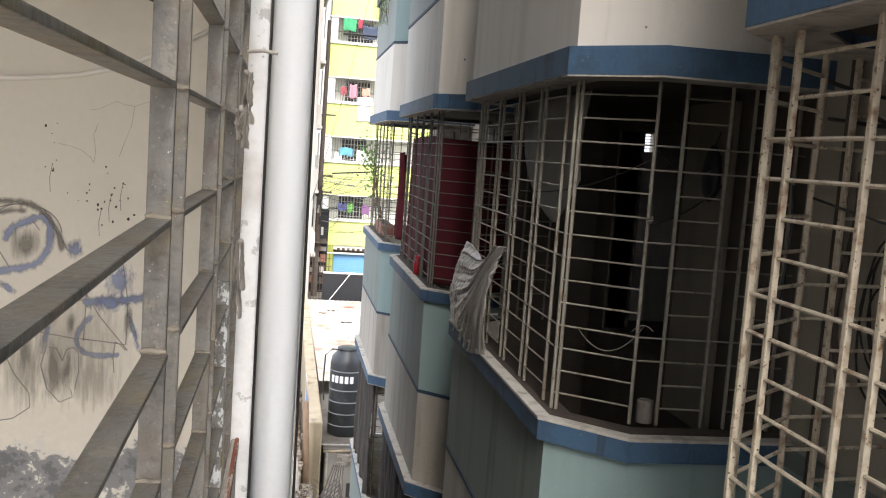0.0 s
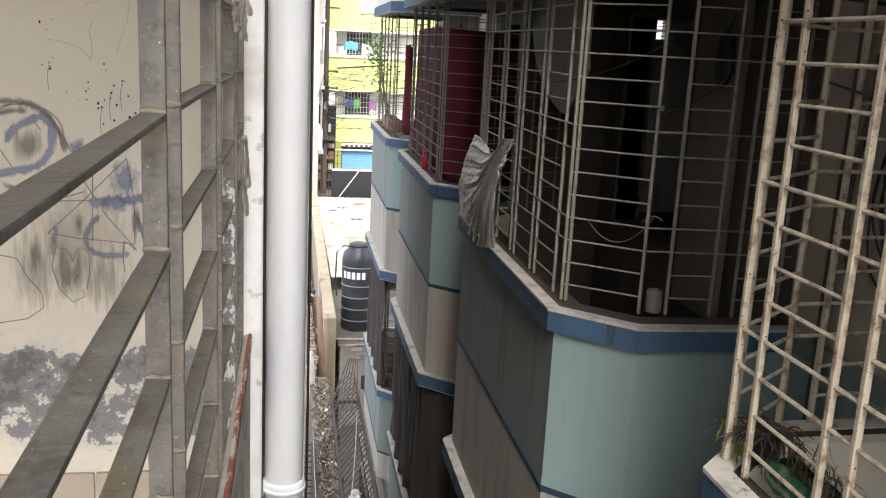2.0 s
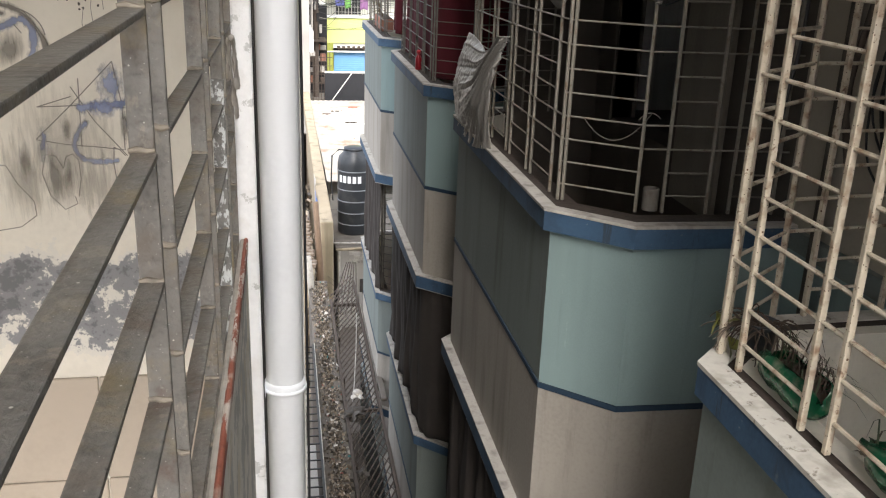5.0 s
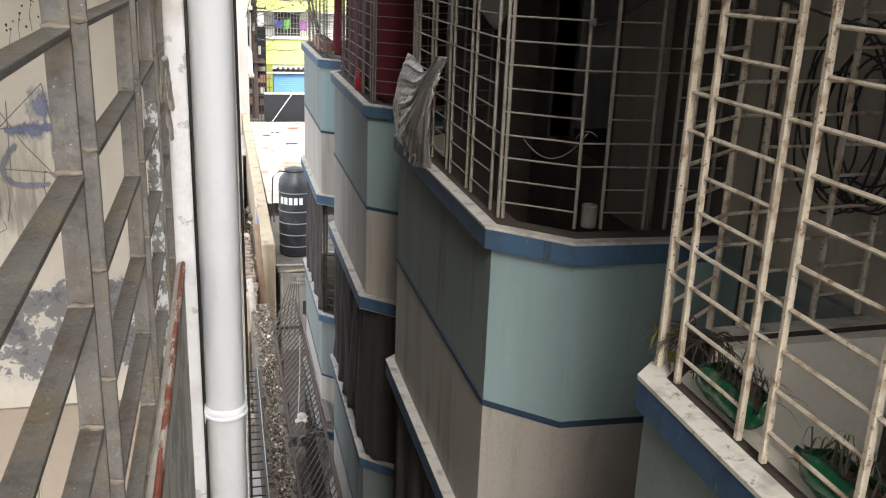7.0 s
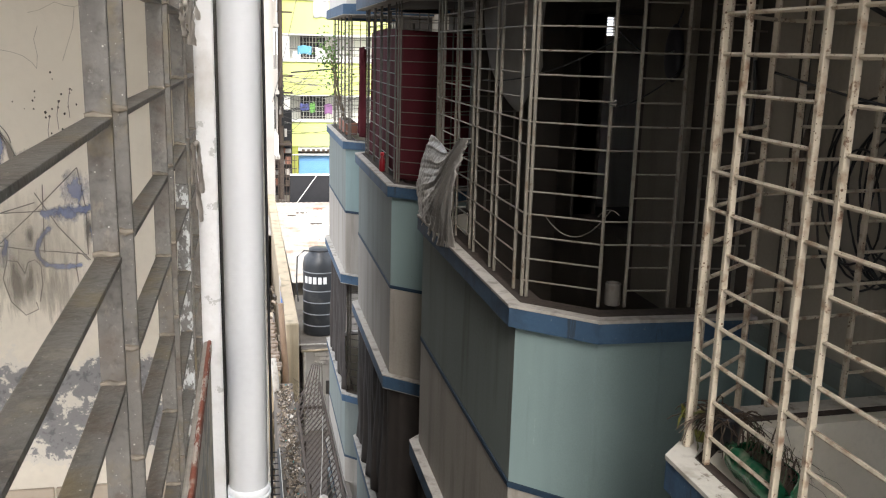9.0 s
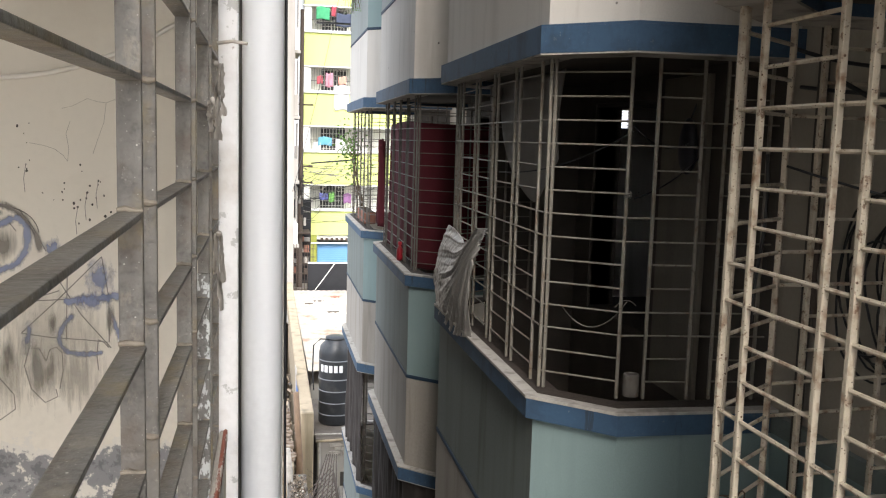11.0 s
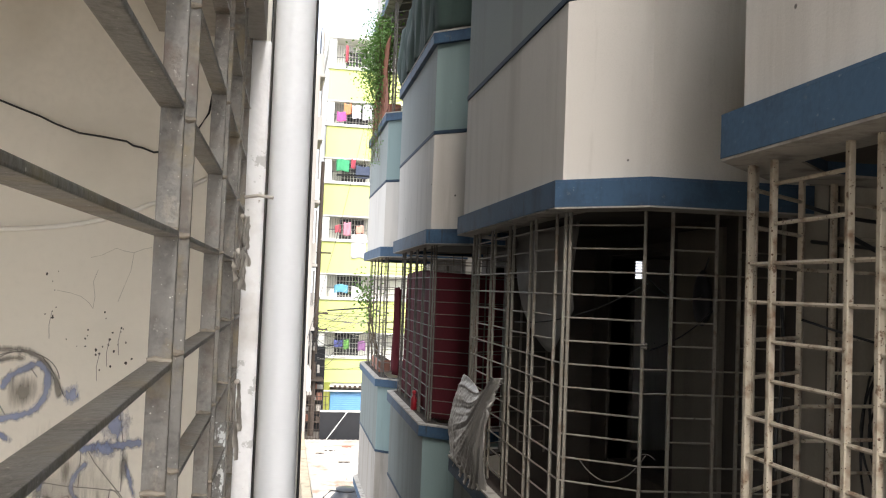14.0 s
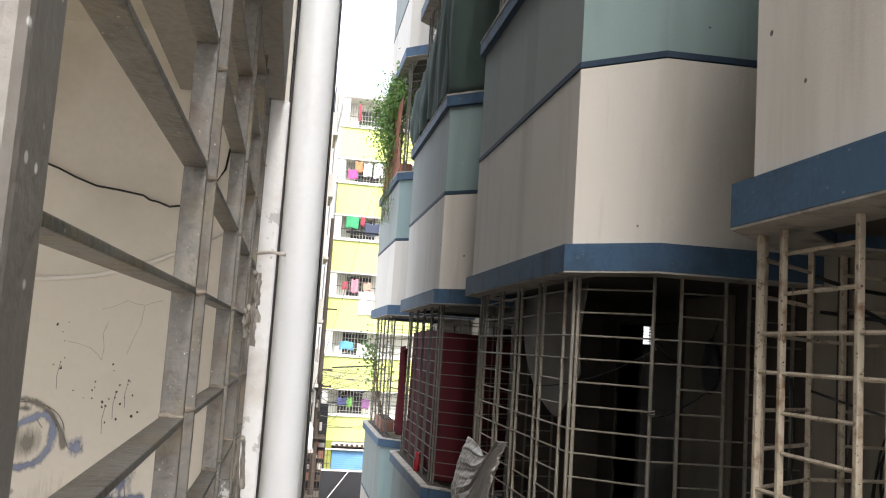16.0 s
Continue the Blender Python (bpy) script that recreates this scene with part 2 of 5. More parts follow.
add_blotches(M_BLUE, 5, 0.54, 0.72, (0.02, 0.03, 0.045), 0.65, (1, 1, 0.3))
add_blotches(M_BLUE, 18, 0.60, 0.66, (0.03, 0.035, 0.04), 0.7, (1, 1, 0.12))
add_blotches(M_BLUE, 60, 0.66, 0.69, (0.22, 0.24, 0.25), 0.7)
add_blotches(M_SILL, 24, 0.60, 0.66, (0.16, 0.13, 0.10), 0.8)
add_blotches(M_RED_EDGE, 30, 0.55, 0.58, (0.62, 0.56, 0.50), 0.9, (1, 0.25, 1))


def add_specks(m, scale, size, colour):
    """Small dried paint drops."""
    t = m.node_tree
    n, ln = t.nodes, t.links
    b = n["Principled BSDF"]
    old = b.inputs["Base Color"].links[0].from_socket
    geo = n.new("ShaderNodeNewGeometry")
    vo = n.new("ShaderNodeTexVoronoi")
    vo.inputs["Scale"].default_value = scale
    ln.new(geo.outputs["Position"], vo.inputs["Vector"])
    r = n.new("ShaderNodeMapRange")
    r.inputs["From Min"].default_value, r.inputs["From Max"].default_value = size, size * 0.7
    ln.new(vo.outputs["Distance"], r.inputs[0])
    mm = n.new("ShaderNodeMix")
    mm.data_type = "RGBA"
    mm.inputs[7].default_value = (*colour, 1)
    ln.new(r.outputs[0], mm.inputs[0])
    ln.new(old, mm.inputs[6])
    ln.new(mm.outputs[2], b.inputs["Base Color"])


add_specks(M_RAW_IRON, 60, 0.065, (0.55, 0.53, 0.48))
add_blotches(M_WHITE, 7, 0.56, 0.72, (0.33, 0.29, 0.23), 0.38, (1, 1, 0.10))
add_blotches(M_TEAL, 7, 0.56, 0.72, (0.13, 0.165, 0.155), 0.45, (1, 1, 0.10))
add_blotches(M_TEAL, 16, 0.66, 0.70, (0.36, 0.44, 0.42), 0.4, (1, 1, 0.25))
add_blotches(M_TEAL_SHADED, 8, 0.56, 0.72, (0.07, 0.07, 0.055), 0.5, (1, 1, 0.10))
add_blotches(M_CREAM_SHADED, 8, 0.56, 0.72, (0.13, 0.11, 0.08), 0.5, (1, 1, 0.10))
add_specks(M_WHITE, 5.0, 0.045, (0.09, 0.08, 0.07))
add_specks(M_TEAL, 5.0, 0.035, (0.06, 0.07, 0.07))
add_specks(M_CREAM_IRON, 30, 0.10, (0.10, 0.05, 0.025))
add_specks(M_CREAM_IRON, 95, 0.16, (0.07, 0.045, 0.03))
add_specks(M_RAW_IRON, 170, 0.09, (0.50, 0.48, 0.44))


# ---------------------------------------------------------------- helpers
def box(bm, x0, x1, y0, y1, z0, z1):
    v = [bm.verts.new(p) for p in ((x0, y0, z0), (x1, y0, z0), (x1, y1, z0), (x0, y1, z0), (x0, y0, z1), (x1, y0, z1), (x1, y1, z1), (x0, y1, z1))]
    for f in ((3, 2, 1, 0), (4, 5, 6, 7), (0, 1, 5, 4), (1, 2, 6, 5), (2, 3, 7, 6), (3, 0, 4, 7)):
        bm.faces.new([v[i] for i in f])
    return bm


def bevelled(bm, w=0.004, seg=1):
    bmesh.ops.bevel(bm, geom=list(bm.edges), offset=w, segments=seg, affect="EDGES", profile=0.6)
    return bm


def mesh_of(name, bm, material, smooth=False):
    me = bpy.data.meshes.new(name)
    bmesh.ops.recalc_face_normals(bm, faces=bm.faces)
    if smooth:
        for f in bm.faces:
            f.smooth = True
    bm.to_mesh(me)
    bm.free()
    me.materials.append(material)
    return me


def part(name, bm, material, parent, label="", smooth=False):
    ob = new(name, mesh_of(name, bm, material, smooth))
    ob.parent = parent
    return tagged(ob, label)


def shared(name, me, parent, m):
    ob = new(name, me)
    ob.parent = parent
    ob.matrix_basis = m
    return ob


def thing(name, label, category, group="", at=(0, 0, 0), kind=""):
    ob = new(name)
    ob.location = at
    ob.empty_display_size = 0.1
    return tagged(ob, label, category, group, kind)


def solid(name, bm, material, label, category, group="", kind="", smooth=False):
    return tagged(new(name, mesh_of(name, bm, material, smooth)), label, category, group, kind)


def bx(x0, x1, y0, y1, z0, z1, w=0.0, seg=1):
    bm = box(bmesh.new(), x0, x1, y0, y1, z0, z1)
    return bevelled(bm, w, seg) if w else bm


def offset_path(pts, d):
    """Shifts an open plan path sideways (to the right of its direction) with mitred corners."""
    out = []
    for i, p in enumerate(pts):
        p = Vector(p)
        ns = []
        for a, b in ((i - 1, i), (i, i + 1)):
            if a >= 0 and b < len(pts):
                e = (Vector(pts[b]) - Vector(pts[a])).normalized()
                ns.append(Vector((e.y, -e.x)))
        n = (ns[0] + ns[-1]).normalized()
        out.append(tuple(p + n * (d / max(0.3, n.dot(ns[0])))))
    return out


def path_wall(bm, pts, inner, outer, z0, z1):
    """A wall along a plan path, between two offsets."""
    a, b = offset_path(pts, inner), offset_path(pts, outer)
    lo_a, hi_a = [bm.verts.new((*p, z0)) for p in a], [bm.verts.new((*p, z1)) for p in a]
    lo_b, hi_b = [bm.verts.new((*p, z0)) for p in b], [bm.verts.new((*p, z1)) for p in b]
    for i in range(len(pts) - 1):
        for q in ((lo_a, hi_a), (hi_a, hi_b), (hi_b, lo_b), (lo_b, lo_a)):
            bm.faces.new((q[0][i], q[0][i + 1], q[1][i + 1], q[1][i]))
    for i in (0, -1):
        bm.faces.new((lo_a[i], hi_a[i], hi_b[i], lo_b[i]))
    return bm


def tube(bm, pts, r, n=8, cap=True):
    """A round bar along points."""
    pts = [Vector(p) for p in pts]
    rings = []
    for i, p in enumerate(pts):
        d = (pts[min(i + 1, len(pts) - 1)] - pts[max(i - 1, 0)]).normalized()
        u = d.cross(Vector((0, 0, 1)) if abs(d.z) < 0.9 else Vector((1, 0, 0))).normalized()
        w = d.cross(u)
        rr = r[i] if isinstance(r, (list, tuple)) else r
        rings.append([bm.verts.new(p + (u * math.cos(a) + w * math.sin(a)) * rr) for a in (2 * math.pi * k / n for k in range(n))])
    for a, b in zip(rings, rings[1:]):
        for k in range(n):
            bm.faces.new((a[k], a[(k + 1) % n], b[(k + 1) % n], b[k]))
    if cap:
        bm.faces.new(rings[0])
        bm.faces.new(rings[-1])
    return bm


def sag(a, b, drop, n=12):
    a, b = Vector(a), Vector(b)
    return [a.lerp(b, k / n) - Vector((0, 0, 4 * drop * (k / n) * (1 - k / n))) for k in range(n + 1)]


def lathe(bm, profile, cx, cy, n=24):
    rings = [[bm.verts.new((cx + r * math.cos(2 * math.pi * k / n), cy + r * math.sin(2 * math.pi * k / n), z)) for k in range(n)] for r, z in profile]
    for a, b in zip(rings, rings[1:]):
        for k in range(n):
            bm.faces.new((a[k], a[(k + 1) % n], b[(k + 1) % n], b[k]))
    bm.faces.new(rings[0])
    bm.faces.new(rings[-1])
    return bm


# ---------------------------------------------------------------- ground
bm = bmesh.new()
box(bm, -400, 400, -300, 800, -0.3, 0.0)
solid("ground", bm, M_GROUND, "dirty concrete ground of the narrow lane", "ground", kind="structure")

# ---------------------------------------------------------------- blue and white apartment block
X = 1.085          # alley face of the bays
XM = 2.0           # main facade behind the bays
BASE = 7.81        # underside of the bay band at eye level
BAYS = [(0.40, 2.36), (3.79, 5.80), (7.08, 9.15), (10.38, 12.45)]
LEVELS = [-2, -1, 0, 1]
TOP = BASE + 6.2     # unseen roof height, kept low so sky light reaches the lane


def bay_path(i):
    y0, y1 = BAYS[i]
    near = [(XM, y0 - 0.27), (X + 0.265, y0 - 0.25), (X, y0)]
    far = [(X, y1), (X + 0.265, y1 + 0.25), (XM, y1 + 0.27)]
    return [*near, *far][::-1]


block = thing("apartment_building", "cream and teal apartment block with blue bands", "building")
for lv in LEVELS:
    b = BASE + 3 * lv
    gs = 0.806 if lv < 0 else 0.838
    for i in range(4):
        path = bay_path(i)
        lower = part("parapet_wall", path_wall(bmesh.new(), path, -0.11, 0.0, b + 0.10, b + gs + 0.002), M_CREAM_SHADED if lv < 0 and i else M_WHITE, block, "cream lower parapet, shade put into the paint" if lv < 0 and i else "cream painted lower parapet")
        side = M_TEAL_SHADED if lv < -1 and i > 1 else M_TEAL
        for seg, mt in ((path[0:3], side), (path[2:4], M_TEAL_SHADED if lv < 0 else M_TEAL_DUST), (path[3:6], side)):
            part("parapet_wall", path_wall(bmesh.new(), seg, -0.11, 0.0, b + gs + 0.032, b + 1.545), mt, block, "dusty greyed teal parapet, shade painted in on lower floors" if mt is not M_TEAL else "teal painted upper parapet")
        part("groove_strip", path_wall(bmesh.new(), path, -0.10, 0.005, b + gs + 0.006, b + gs + 0.031), M_STRIP, lower, "thin dark blue strip")
        bw = 0.056 if lv < 0 else 0.048 if i == 0 else 0.036
        low = part("blue_band", path_wall(bmesh.new(), path, -0.12, bw, b, b + 0.098), M_BLUE, block, "blue painted bottom band")
        part("ledge_top", path_wall(bmesh.new(), path, 0.001, bw + (0.003 if lv < 0 else 0.0), b + 0.0985, b + 0.108), M_CEMENT if lv < 0 else M_BLUE, low, "pale worn cement ledge" if lv < 0 else "")
        part("soffit", path_wall(bmesh.new(), path, -0.122, bw - 0.002, b - 0.007, b - 0.0005), M_CEMENT, low, "bare cement underside")
        part("blue_band", path_wall(bmesh.new(), path, -0.108, 0.024 if i == 0 else 0.036, b + 1.541, b + 1.624), M_BLUE, block, "blue painted sill band")
        part("sill", path_wall(bmesh.new(), path, -0.040 if i == 0 else -0.018, 0.027 if i == 0 else 0.040, b + 1.624, b + 1.636), M_SILL if i == 0 else M_CEMENT, block, "worn bare cement sill top")
        # Dark strip stands in for the dark groove and dirt behind the posts.
        part("sill_groove_dirt", path_wall(bmesh.new(), path, -0.072 if i == 0 else -0.121, -0.0405 if i == 0 else -0.0185, b + 1.620, b + 1.633), M_GROOVE_DIRT, block, "dark groove and dirt along the inner sill")
        if i == 0:
            part("sill", path_wall(bmesh.new(), path, -0.121, -0.0725, b + 1.618, b + 1.631), M_LINING, block, "pale peeling inner edge of the sill")
        part("inner_lining", path_wall(bmesh.new(), path, -0.118, -0.111, b + 0.41, b + 1.6195), M_LINING, block, "pale inner face of the parapet")
        y0, y1 = BAYS[i]
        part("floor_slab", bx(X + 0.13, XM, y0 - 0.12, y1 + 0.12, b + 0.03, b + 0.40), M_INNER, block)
# Assumed wall, added so the view through this bay stays dark.
part("partition_wall", bx(X + 0.32, XM, 5.93, 5.99, BASE - 2.6, BASE + 0.03), M_INNER, block, "assumed partition wall that darkens the balcony's far end")
# main facade with a dark window behind every balcony
for lv in range(-3, 2):
    b = BASE + 3 * lv
    z0, z1 = max(0.0, b + 0.2), b + 3.2
    ys = [-0.6]
    for y0, y1 in BAYS:
        ys += [y0 + 0.90, y0 + 1.82]
    ys.append(13.0)
    for k in range(0, len(ys), 2):
        cut = sorted([ys[k], ys[k + 1]] + [c for y0, y1 in BAYS for c in (y0 - 0.2, y1 + 0.2) if ys[k] < c < ys[k + 1]])
        for ya, yb in zip(cut, cut[1:]):
            mid = (ya + yb) / 2
            inside = any(y0 - 0.2 < mid < y1 + 0.2 for y0, y1 in BAYS)
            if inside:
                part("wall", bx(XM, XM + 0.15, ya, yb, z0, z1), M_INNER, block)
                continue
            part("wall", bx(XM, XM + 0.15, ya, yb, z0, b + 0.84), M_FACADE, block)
            part("wall", bx(XM, XM + 0.15, ya, yb, b + 0.84, b + 1.545), M_TEAL, block, "teal painted facade")
            part("blue_band" if lv >= 0 else "band", bx(XM - 0.03, XM + 0.15, ya, yb, b + 1.545, b + 1.624), M_BLUE if lv >= 0 else M_TEAL_SHADED, block)
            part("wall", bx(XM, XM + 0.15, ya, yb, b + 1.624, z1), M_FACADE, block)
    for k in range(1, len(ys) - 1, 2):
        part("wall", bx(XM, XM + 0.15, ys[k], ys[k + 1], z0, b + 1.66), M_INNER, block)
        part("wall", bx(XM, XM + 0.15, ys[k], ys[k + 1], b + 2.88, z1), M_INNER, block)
for q in ((XM + 0.15, 5.10, 0, TOP), (5.27, 6.0, 0, TOP), (5.10, 5.27, 0, 7.73), (5.10, 5.27, 7.99, TOP)):
    part("wall", bx(q[0], q[1], 12.85, 13.0, q[2], q[3]), M_WHITE, block)
for k in range(5):
    part("window_bar", bx(5.10, 5.27, 12.90, 12.92, 7.77 + 0.045 * k, 7.78 + 0.045 * k), M_DULL_IRON, block)
# Unseen wing added behind the viewpoint to darken the nearest balcony.
part("light_block_wing", bx(X, XM + 0.15, -4.0, -0.62, 0, TOP), M_WHITE, block, "unseen cream wing added to block light")
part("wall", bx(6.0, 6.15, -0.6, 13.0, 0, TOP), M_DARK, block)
part("wall", bx(XM + 0.15, 6.0, -0.75, -0.6, 0, TOP), M_WHITE, block)
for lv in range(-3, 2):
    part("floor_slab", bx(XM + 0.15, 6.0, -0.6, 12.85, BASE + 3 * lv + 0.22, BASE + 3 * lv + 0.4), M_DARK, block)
part("roof", bx(X + 0.10, 6.15, -4.0, 13.0, TOP, TOP + 0.15), M_CEMENT, block, "bare cement roof slab")
# ---------------------------------------------------------------- window grilles of the block
RUNG = [7.744 - 0.0948 * k for k in range(14)]
FULL = {2, 3, 6, 7, 10, 11}


def grille(i, lv, material, post_w=0.02):
    """Iron grille that closes a balcony: pairs of posts, long rails, short rungs between the wider pairs."""
    dz = 3.0 * lv
    g = thing("balcony_grille", "cream painted iron balcony grille with rust spots" if i == 0 else "pale painted iron balcony grille, dusty and rusting", "window grille", "balcony grilles")
    y0, y1 = BAYS[i]
    xa = X + 0.052
    f = 0.05 if i == 0 else -0.105
    path = [(XM, y0 - 0.165), (X + 0.32, y0 - 0.10), (xa, y0 + 0.105), (xa, y1 + f), (X + 0.32, y1 + f + 0.205), (XM, y1 + f + 0.27)][::-1]
    zb, zt = 6.446 + dz, 7.812 + dz
    pm = mesh_of("post", bx(-post_w / 2, post_w / 2, -post_w / 2, post_w / 2, zb, zt, 0.002), material)
    sides = [(path[2], path[1], 0), (path[1], path[0], 1), (path[3], path[4], 0), (path[4], path[5], 1), (path[2], path[3], 2) if i == 0 else (path[3], path[2], 2)]
    for a, c, kind in sides:
        a, c = Vector(a), Vector(c)
        run = (c - a).length
        ang = math.degrees(math.atan2((c - a).y, (c - a).x))
        if kind == 0:
            marks = [0.014 + post_w * 0.6, run - 0.004]
        elif kind == 1:
            marks = [0.105, 0.285, 0.38, 0.56]
        elif i == 0:
            marks = [0.0] + [0.105 + (0.29 + 0.10) * k + d for k in range(5) for d in (0.0, 0.29)]
        else:
            marks = [0.0, 0.12] + [0.44 + 0.40 * k + d for k in range(5) for d in (0.0, 0.08)]
            marks = [m for m in marks if m < run - 0.02] + [run]
        for s in marks:
            p = a + (c - a) * (s / run)
            shared("post", pm, g, pose(p.x, p.y, 0, 0, 0, ang))
        rail = mesh_of("rail", tube(bmesh.new(), [(0, 0, 0), (run, 0, 0)], (0.0056, 0.0040, 0.0040, 0.0040)[i], 6), material)
        wides = [(marks[k], marks[k + 1]) for k in range(len(marks) - 1) if marks[k + 1] - marks[k] > 0.13]
        rungs = {}
        for k, z in enumerate(RUNG):
            z += 0.0011 * k if i == 0 else 0.005 if i == 1 else 0.0
            if k in FULL or kind == 0 or (kind == 1 and i > 1):
                shared("rail", rail, g, pose(a.x, a.y, z + dz, 0, 0, ang))
                continue
            for s0, s1 in wides:
                w = round(s1 - s0, 3)
                if w not in rungs:
                    rungs[w] = mesh_of("rung", tube(bmesh.new(), [(0, 0, 0), (w, 0, 0)], 0.0052 if i == 0 else 0.0038, 6), material)
                p = a + (c - a) * (s0 / run)
                shared("rung", rungs[w], g, pose(p.x, p.y, z + dz + random.uniform(-0.004, 0.004), 0, random.uniform(-0.6, 0.6), ang))
    return g


for i in range(4):
    grille(i, 0, (M_CREAM_IRON, M_GREY_IRON, M_DULL_IRON, M_DULL_IRON)[i], (0.0155, 0.013, 0.011, 0.010)[i])
    if i:
        grille(i, 1, M_DULL_IRON, 0.012)
        grille(i, -1, M_DULL_IRON, 0.012)

# ---------------------------------------------------------------- the near building with its own balcony
XO = -0.055        # outer face
solid("wall_end", bx(-2.2, XO, 2.45, 2.65, 5.6, 9.2), M_END_WALL, "old cream balcony end wall with flaking base", "wall", kind="structure")
# Hidden outer wall: grey below cuts bounced light, white above keeps it.
solid("wall_outer", bx(-0.30, XO - 0.004, 2.651, 9.0, 0, 9.2), M_FARGREY, "unseen outer wall of the near building, grey to cut bounced light", "wall", kind="structure")
solid("wall_outer_upper", bx(-0.30, XO - 0.004, 2.651, 9.0, 9.201, 22.0), M_PILLAR, "unseen outer wall of the near building, white to bounce light", "wall", kind="structure")
solid("wall_low", bx(-0.30, XO - 0.006, -0.8, 2.431, 0, 5.6), M_FARGREY, "unseen outer wall of the near building, grey to cut bounced light", "wall", kind="structure")
solid("wall_below", bx(-0.0925, XO - 0.023, -0.8, 2.431, 5.601, 6.74), M_PLASTER, "plastered parapet below the balcony grille", "wall", kind="structure")
# Upper part is unseen; cut back so sunlight can reach the pipe.
solid("wall_above", bx(-0.30, XO - 0.008, 0.35, 2.43, 8.02, 22.0), M_FARGREY, "dark grey beam above the balcony grille", "wall", kind="structure")
solid("wall_inner", bx(-2.2, -2.05, -0.15, 2.45, 5.6, 9.2), M_BALC_WALL, "old cream balcony back wall", "wall", kind="structure")
solid("floor", bx(-2.2, -0.088, -0.15, 2.45, 5.5, 5.7), M_TILE, "tiled balcony floor", "floor", kind="structure")
# Ceiling height and added end beam, both out of view, shade the wall.
solid("ceiling", bx(-2.2, -0.30, -0.15, 2.45, 8.16, 8.6), M_BALC_WALL, "painted balcony ceiling", "ceiling", kind="structure")
solid("wall_shade_beam", bx(-2.2, -0.30, -0.30, -0.151, 8.06, 9.2), M_BALC_WALL, "unseen beam added to shade the balcony's end wall", "wall", kind="structure")
sill = solid("window_sill", bx(-0.0925, XO - 0.025, -0.15, 2.431, 6.741, 6.786, 0.004), M_CEMENT, "bare cement lip in front of the window grille", "sill", kind="structure")
part("red_edge", bx(XO - 0.0285, XO - 0.0195, -0.15, 2.430, 6.760, 6.789, 0.003), M_RED_EDGE, sill, "flaking red oxide edge")

solid("wall_pillar", bx(-0.118, XO + 0.004, 2.432, 2.449, 5.6, 8.02, 0.003), M_PILLAR, "rough white painted pillar face beside the pipe", "wall", kind="structure")
own = thing("window_grille", "bare grey flat iron window grille with paint splashes", "window grille")
XG = -0.1045
OWN_POSTS = [0.30, 1.208, 1.308, 1.712, 1.806, 2.106, 2.198, 2.425]
pm = mesh_of("post", bx(-0.0107, 0.0107, -0.0035, 0.0035, 5.80, 8.03, 0.0016, 2), M_RAW_IRON)
for y in OWN_POSTS:
    shared("post", pm, own, pose(XG, y, 0))
part("paint_splash", bx(XG - 0.0118, XG + 0.0118, 2.099, 2.112, 6.20, 7.20, 0.001), M_SPLASHED_IRON, own, "white paint splashed on a post")
# Lighter than the other iron: sunlight on this post is in the colour.
M_POST_LIT = mat("lit_grey_iron", (0.26, 0.24, 0.22), 0.5, metal=0.1, vary=0.10, scale=30, grain=200, stain=(0.19, 0.165, 0.14), stain_amt=0.6, stain_scale=30, bump=0.2)
add_specks(M_POST_LIT, 70, 0.13, (0.80, 0.80, 0.78))
part("frame_post", bx(-0.092, -0.066, 0.560, 0.592, 6.787, 8.03, 0.005, 3), M_POST_LIT, own)
OWN_BARS = [7.388 + 0.1185 * k for k in range(-13, 6)]
for y0, y1 in ((-0.15, 0.296), (0.304, 1.2045), (1.3115, 1.7085), (1.8095, 2.1025), (2.2015, 2.4215)):
    fm = mesh_of("flat_bar", bx(-0.0108, 0.0108, y0, y1, -0.003, 0.003, 0.0014, 2), M_RAW_IRON)
    for z in OWN_BARS:
        # Tilt of each bar is chosen to line up in the camera's view.
        fit_tilt = 0.0 if y1 > 1.25 else 0.2 if z > 7.45 else 1.0 if z > 7.3 else 2.0
        shared("flat_bar", fm, own, pose(XG + random.uniform(-0.001, 0.001), 0, z - y1 * math.sin(radians(fit_tilt)) + random.uniform(-0.001, 0.001), fit_tilt, random.uniform(-2, 2), 0))

pipe = thing("drain_pipe", "white plastic rainwater pipe clamped to the wall", "pipe")
bm = bmesh.new()
tube(bm, [(0.001, 2.60, 0.0), (0.001, 2.60, 17.0)], 0.0495, 32)
part("pipe", bm, M_PIPE, pipe, smooth=True)
for z in (6.322, 8.35):
    part("coupling", lathe(bmesh.new(), [(0.0495, z - 0.012), (0.053, z - 0.011), (0.0545, z - 0.004), (0.0545, z + 0.006), (0.052, z + 0.011), (0.0495, z + 0.013)], 0.001, 2.60, 32), M_PIPE, pipe, smooth=True)

# weld blobs where bars meet posts
wm = mesh_of("weld", tube(bmesh.new(), [(-0.011, 0, 0), (-0.004, 0.001, 0.001), (0.004, 0, -0.001), (0.011, 0, 0)], [0.0022, 0.0034, 0.0036, 0.0020], 7), mat("weld_rust", (0.26, 0.225, 0.18), 0.7, metal=0.2, vary=0.3, scale=60, bump=0.5))
for y in OWN_POSTS:
    for z in OWN_BARS[1:-1]:
        shared("weld", wm, own, pose(XG, y - 0.0045, z + 0.004, random.uniform(-20, 20), 0, random.uniform(-8, 8)))


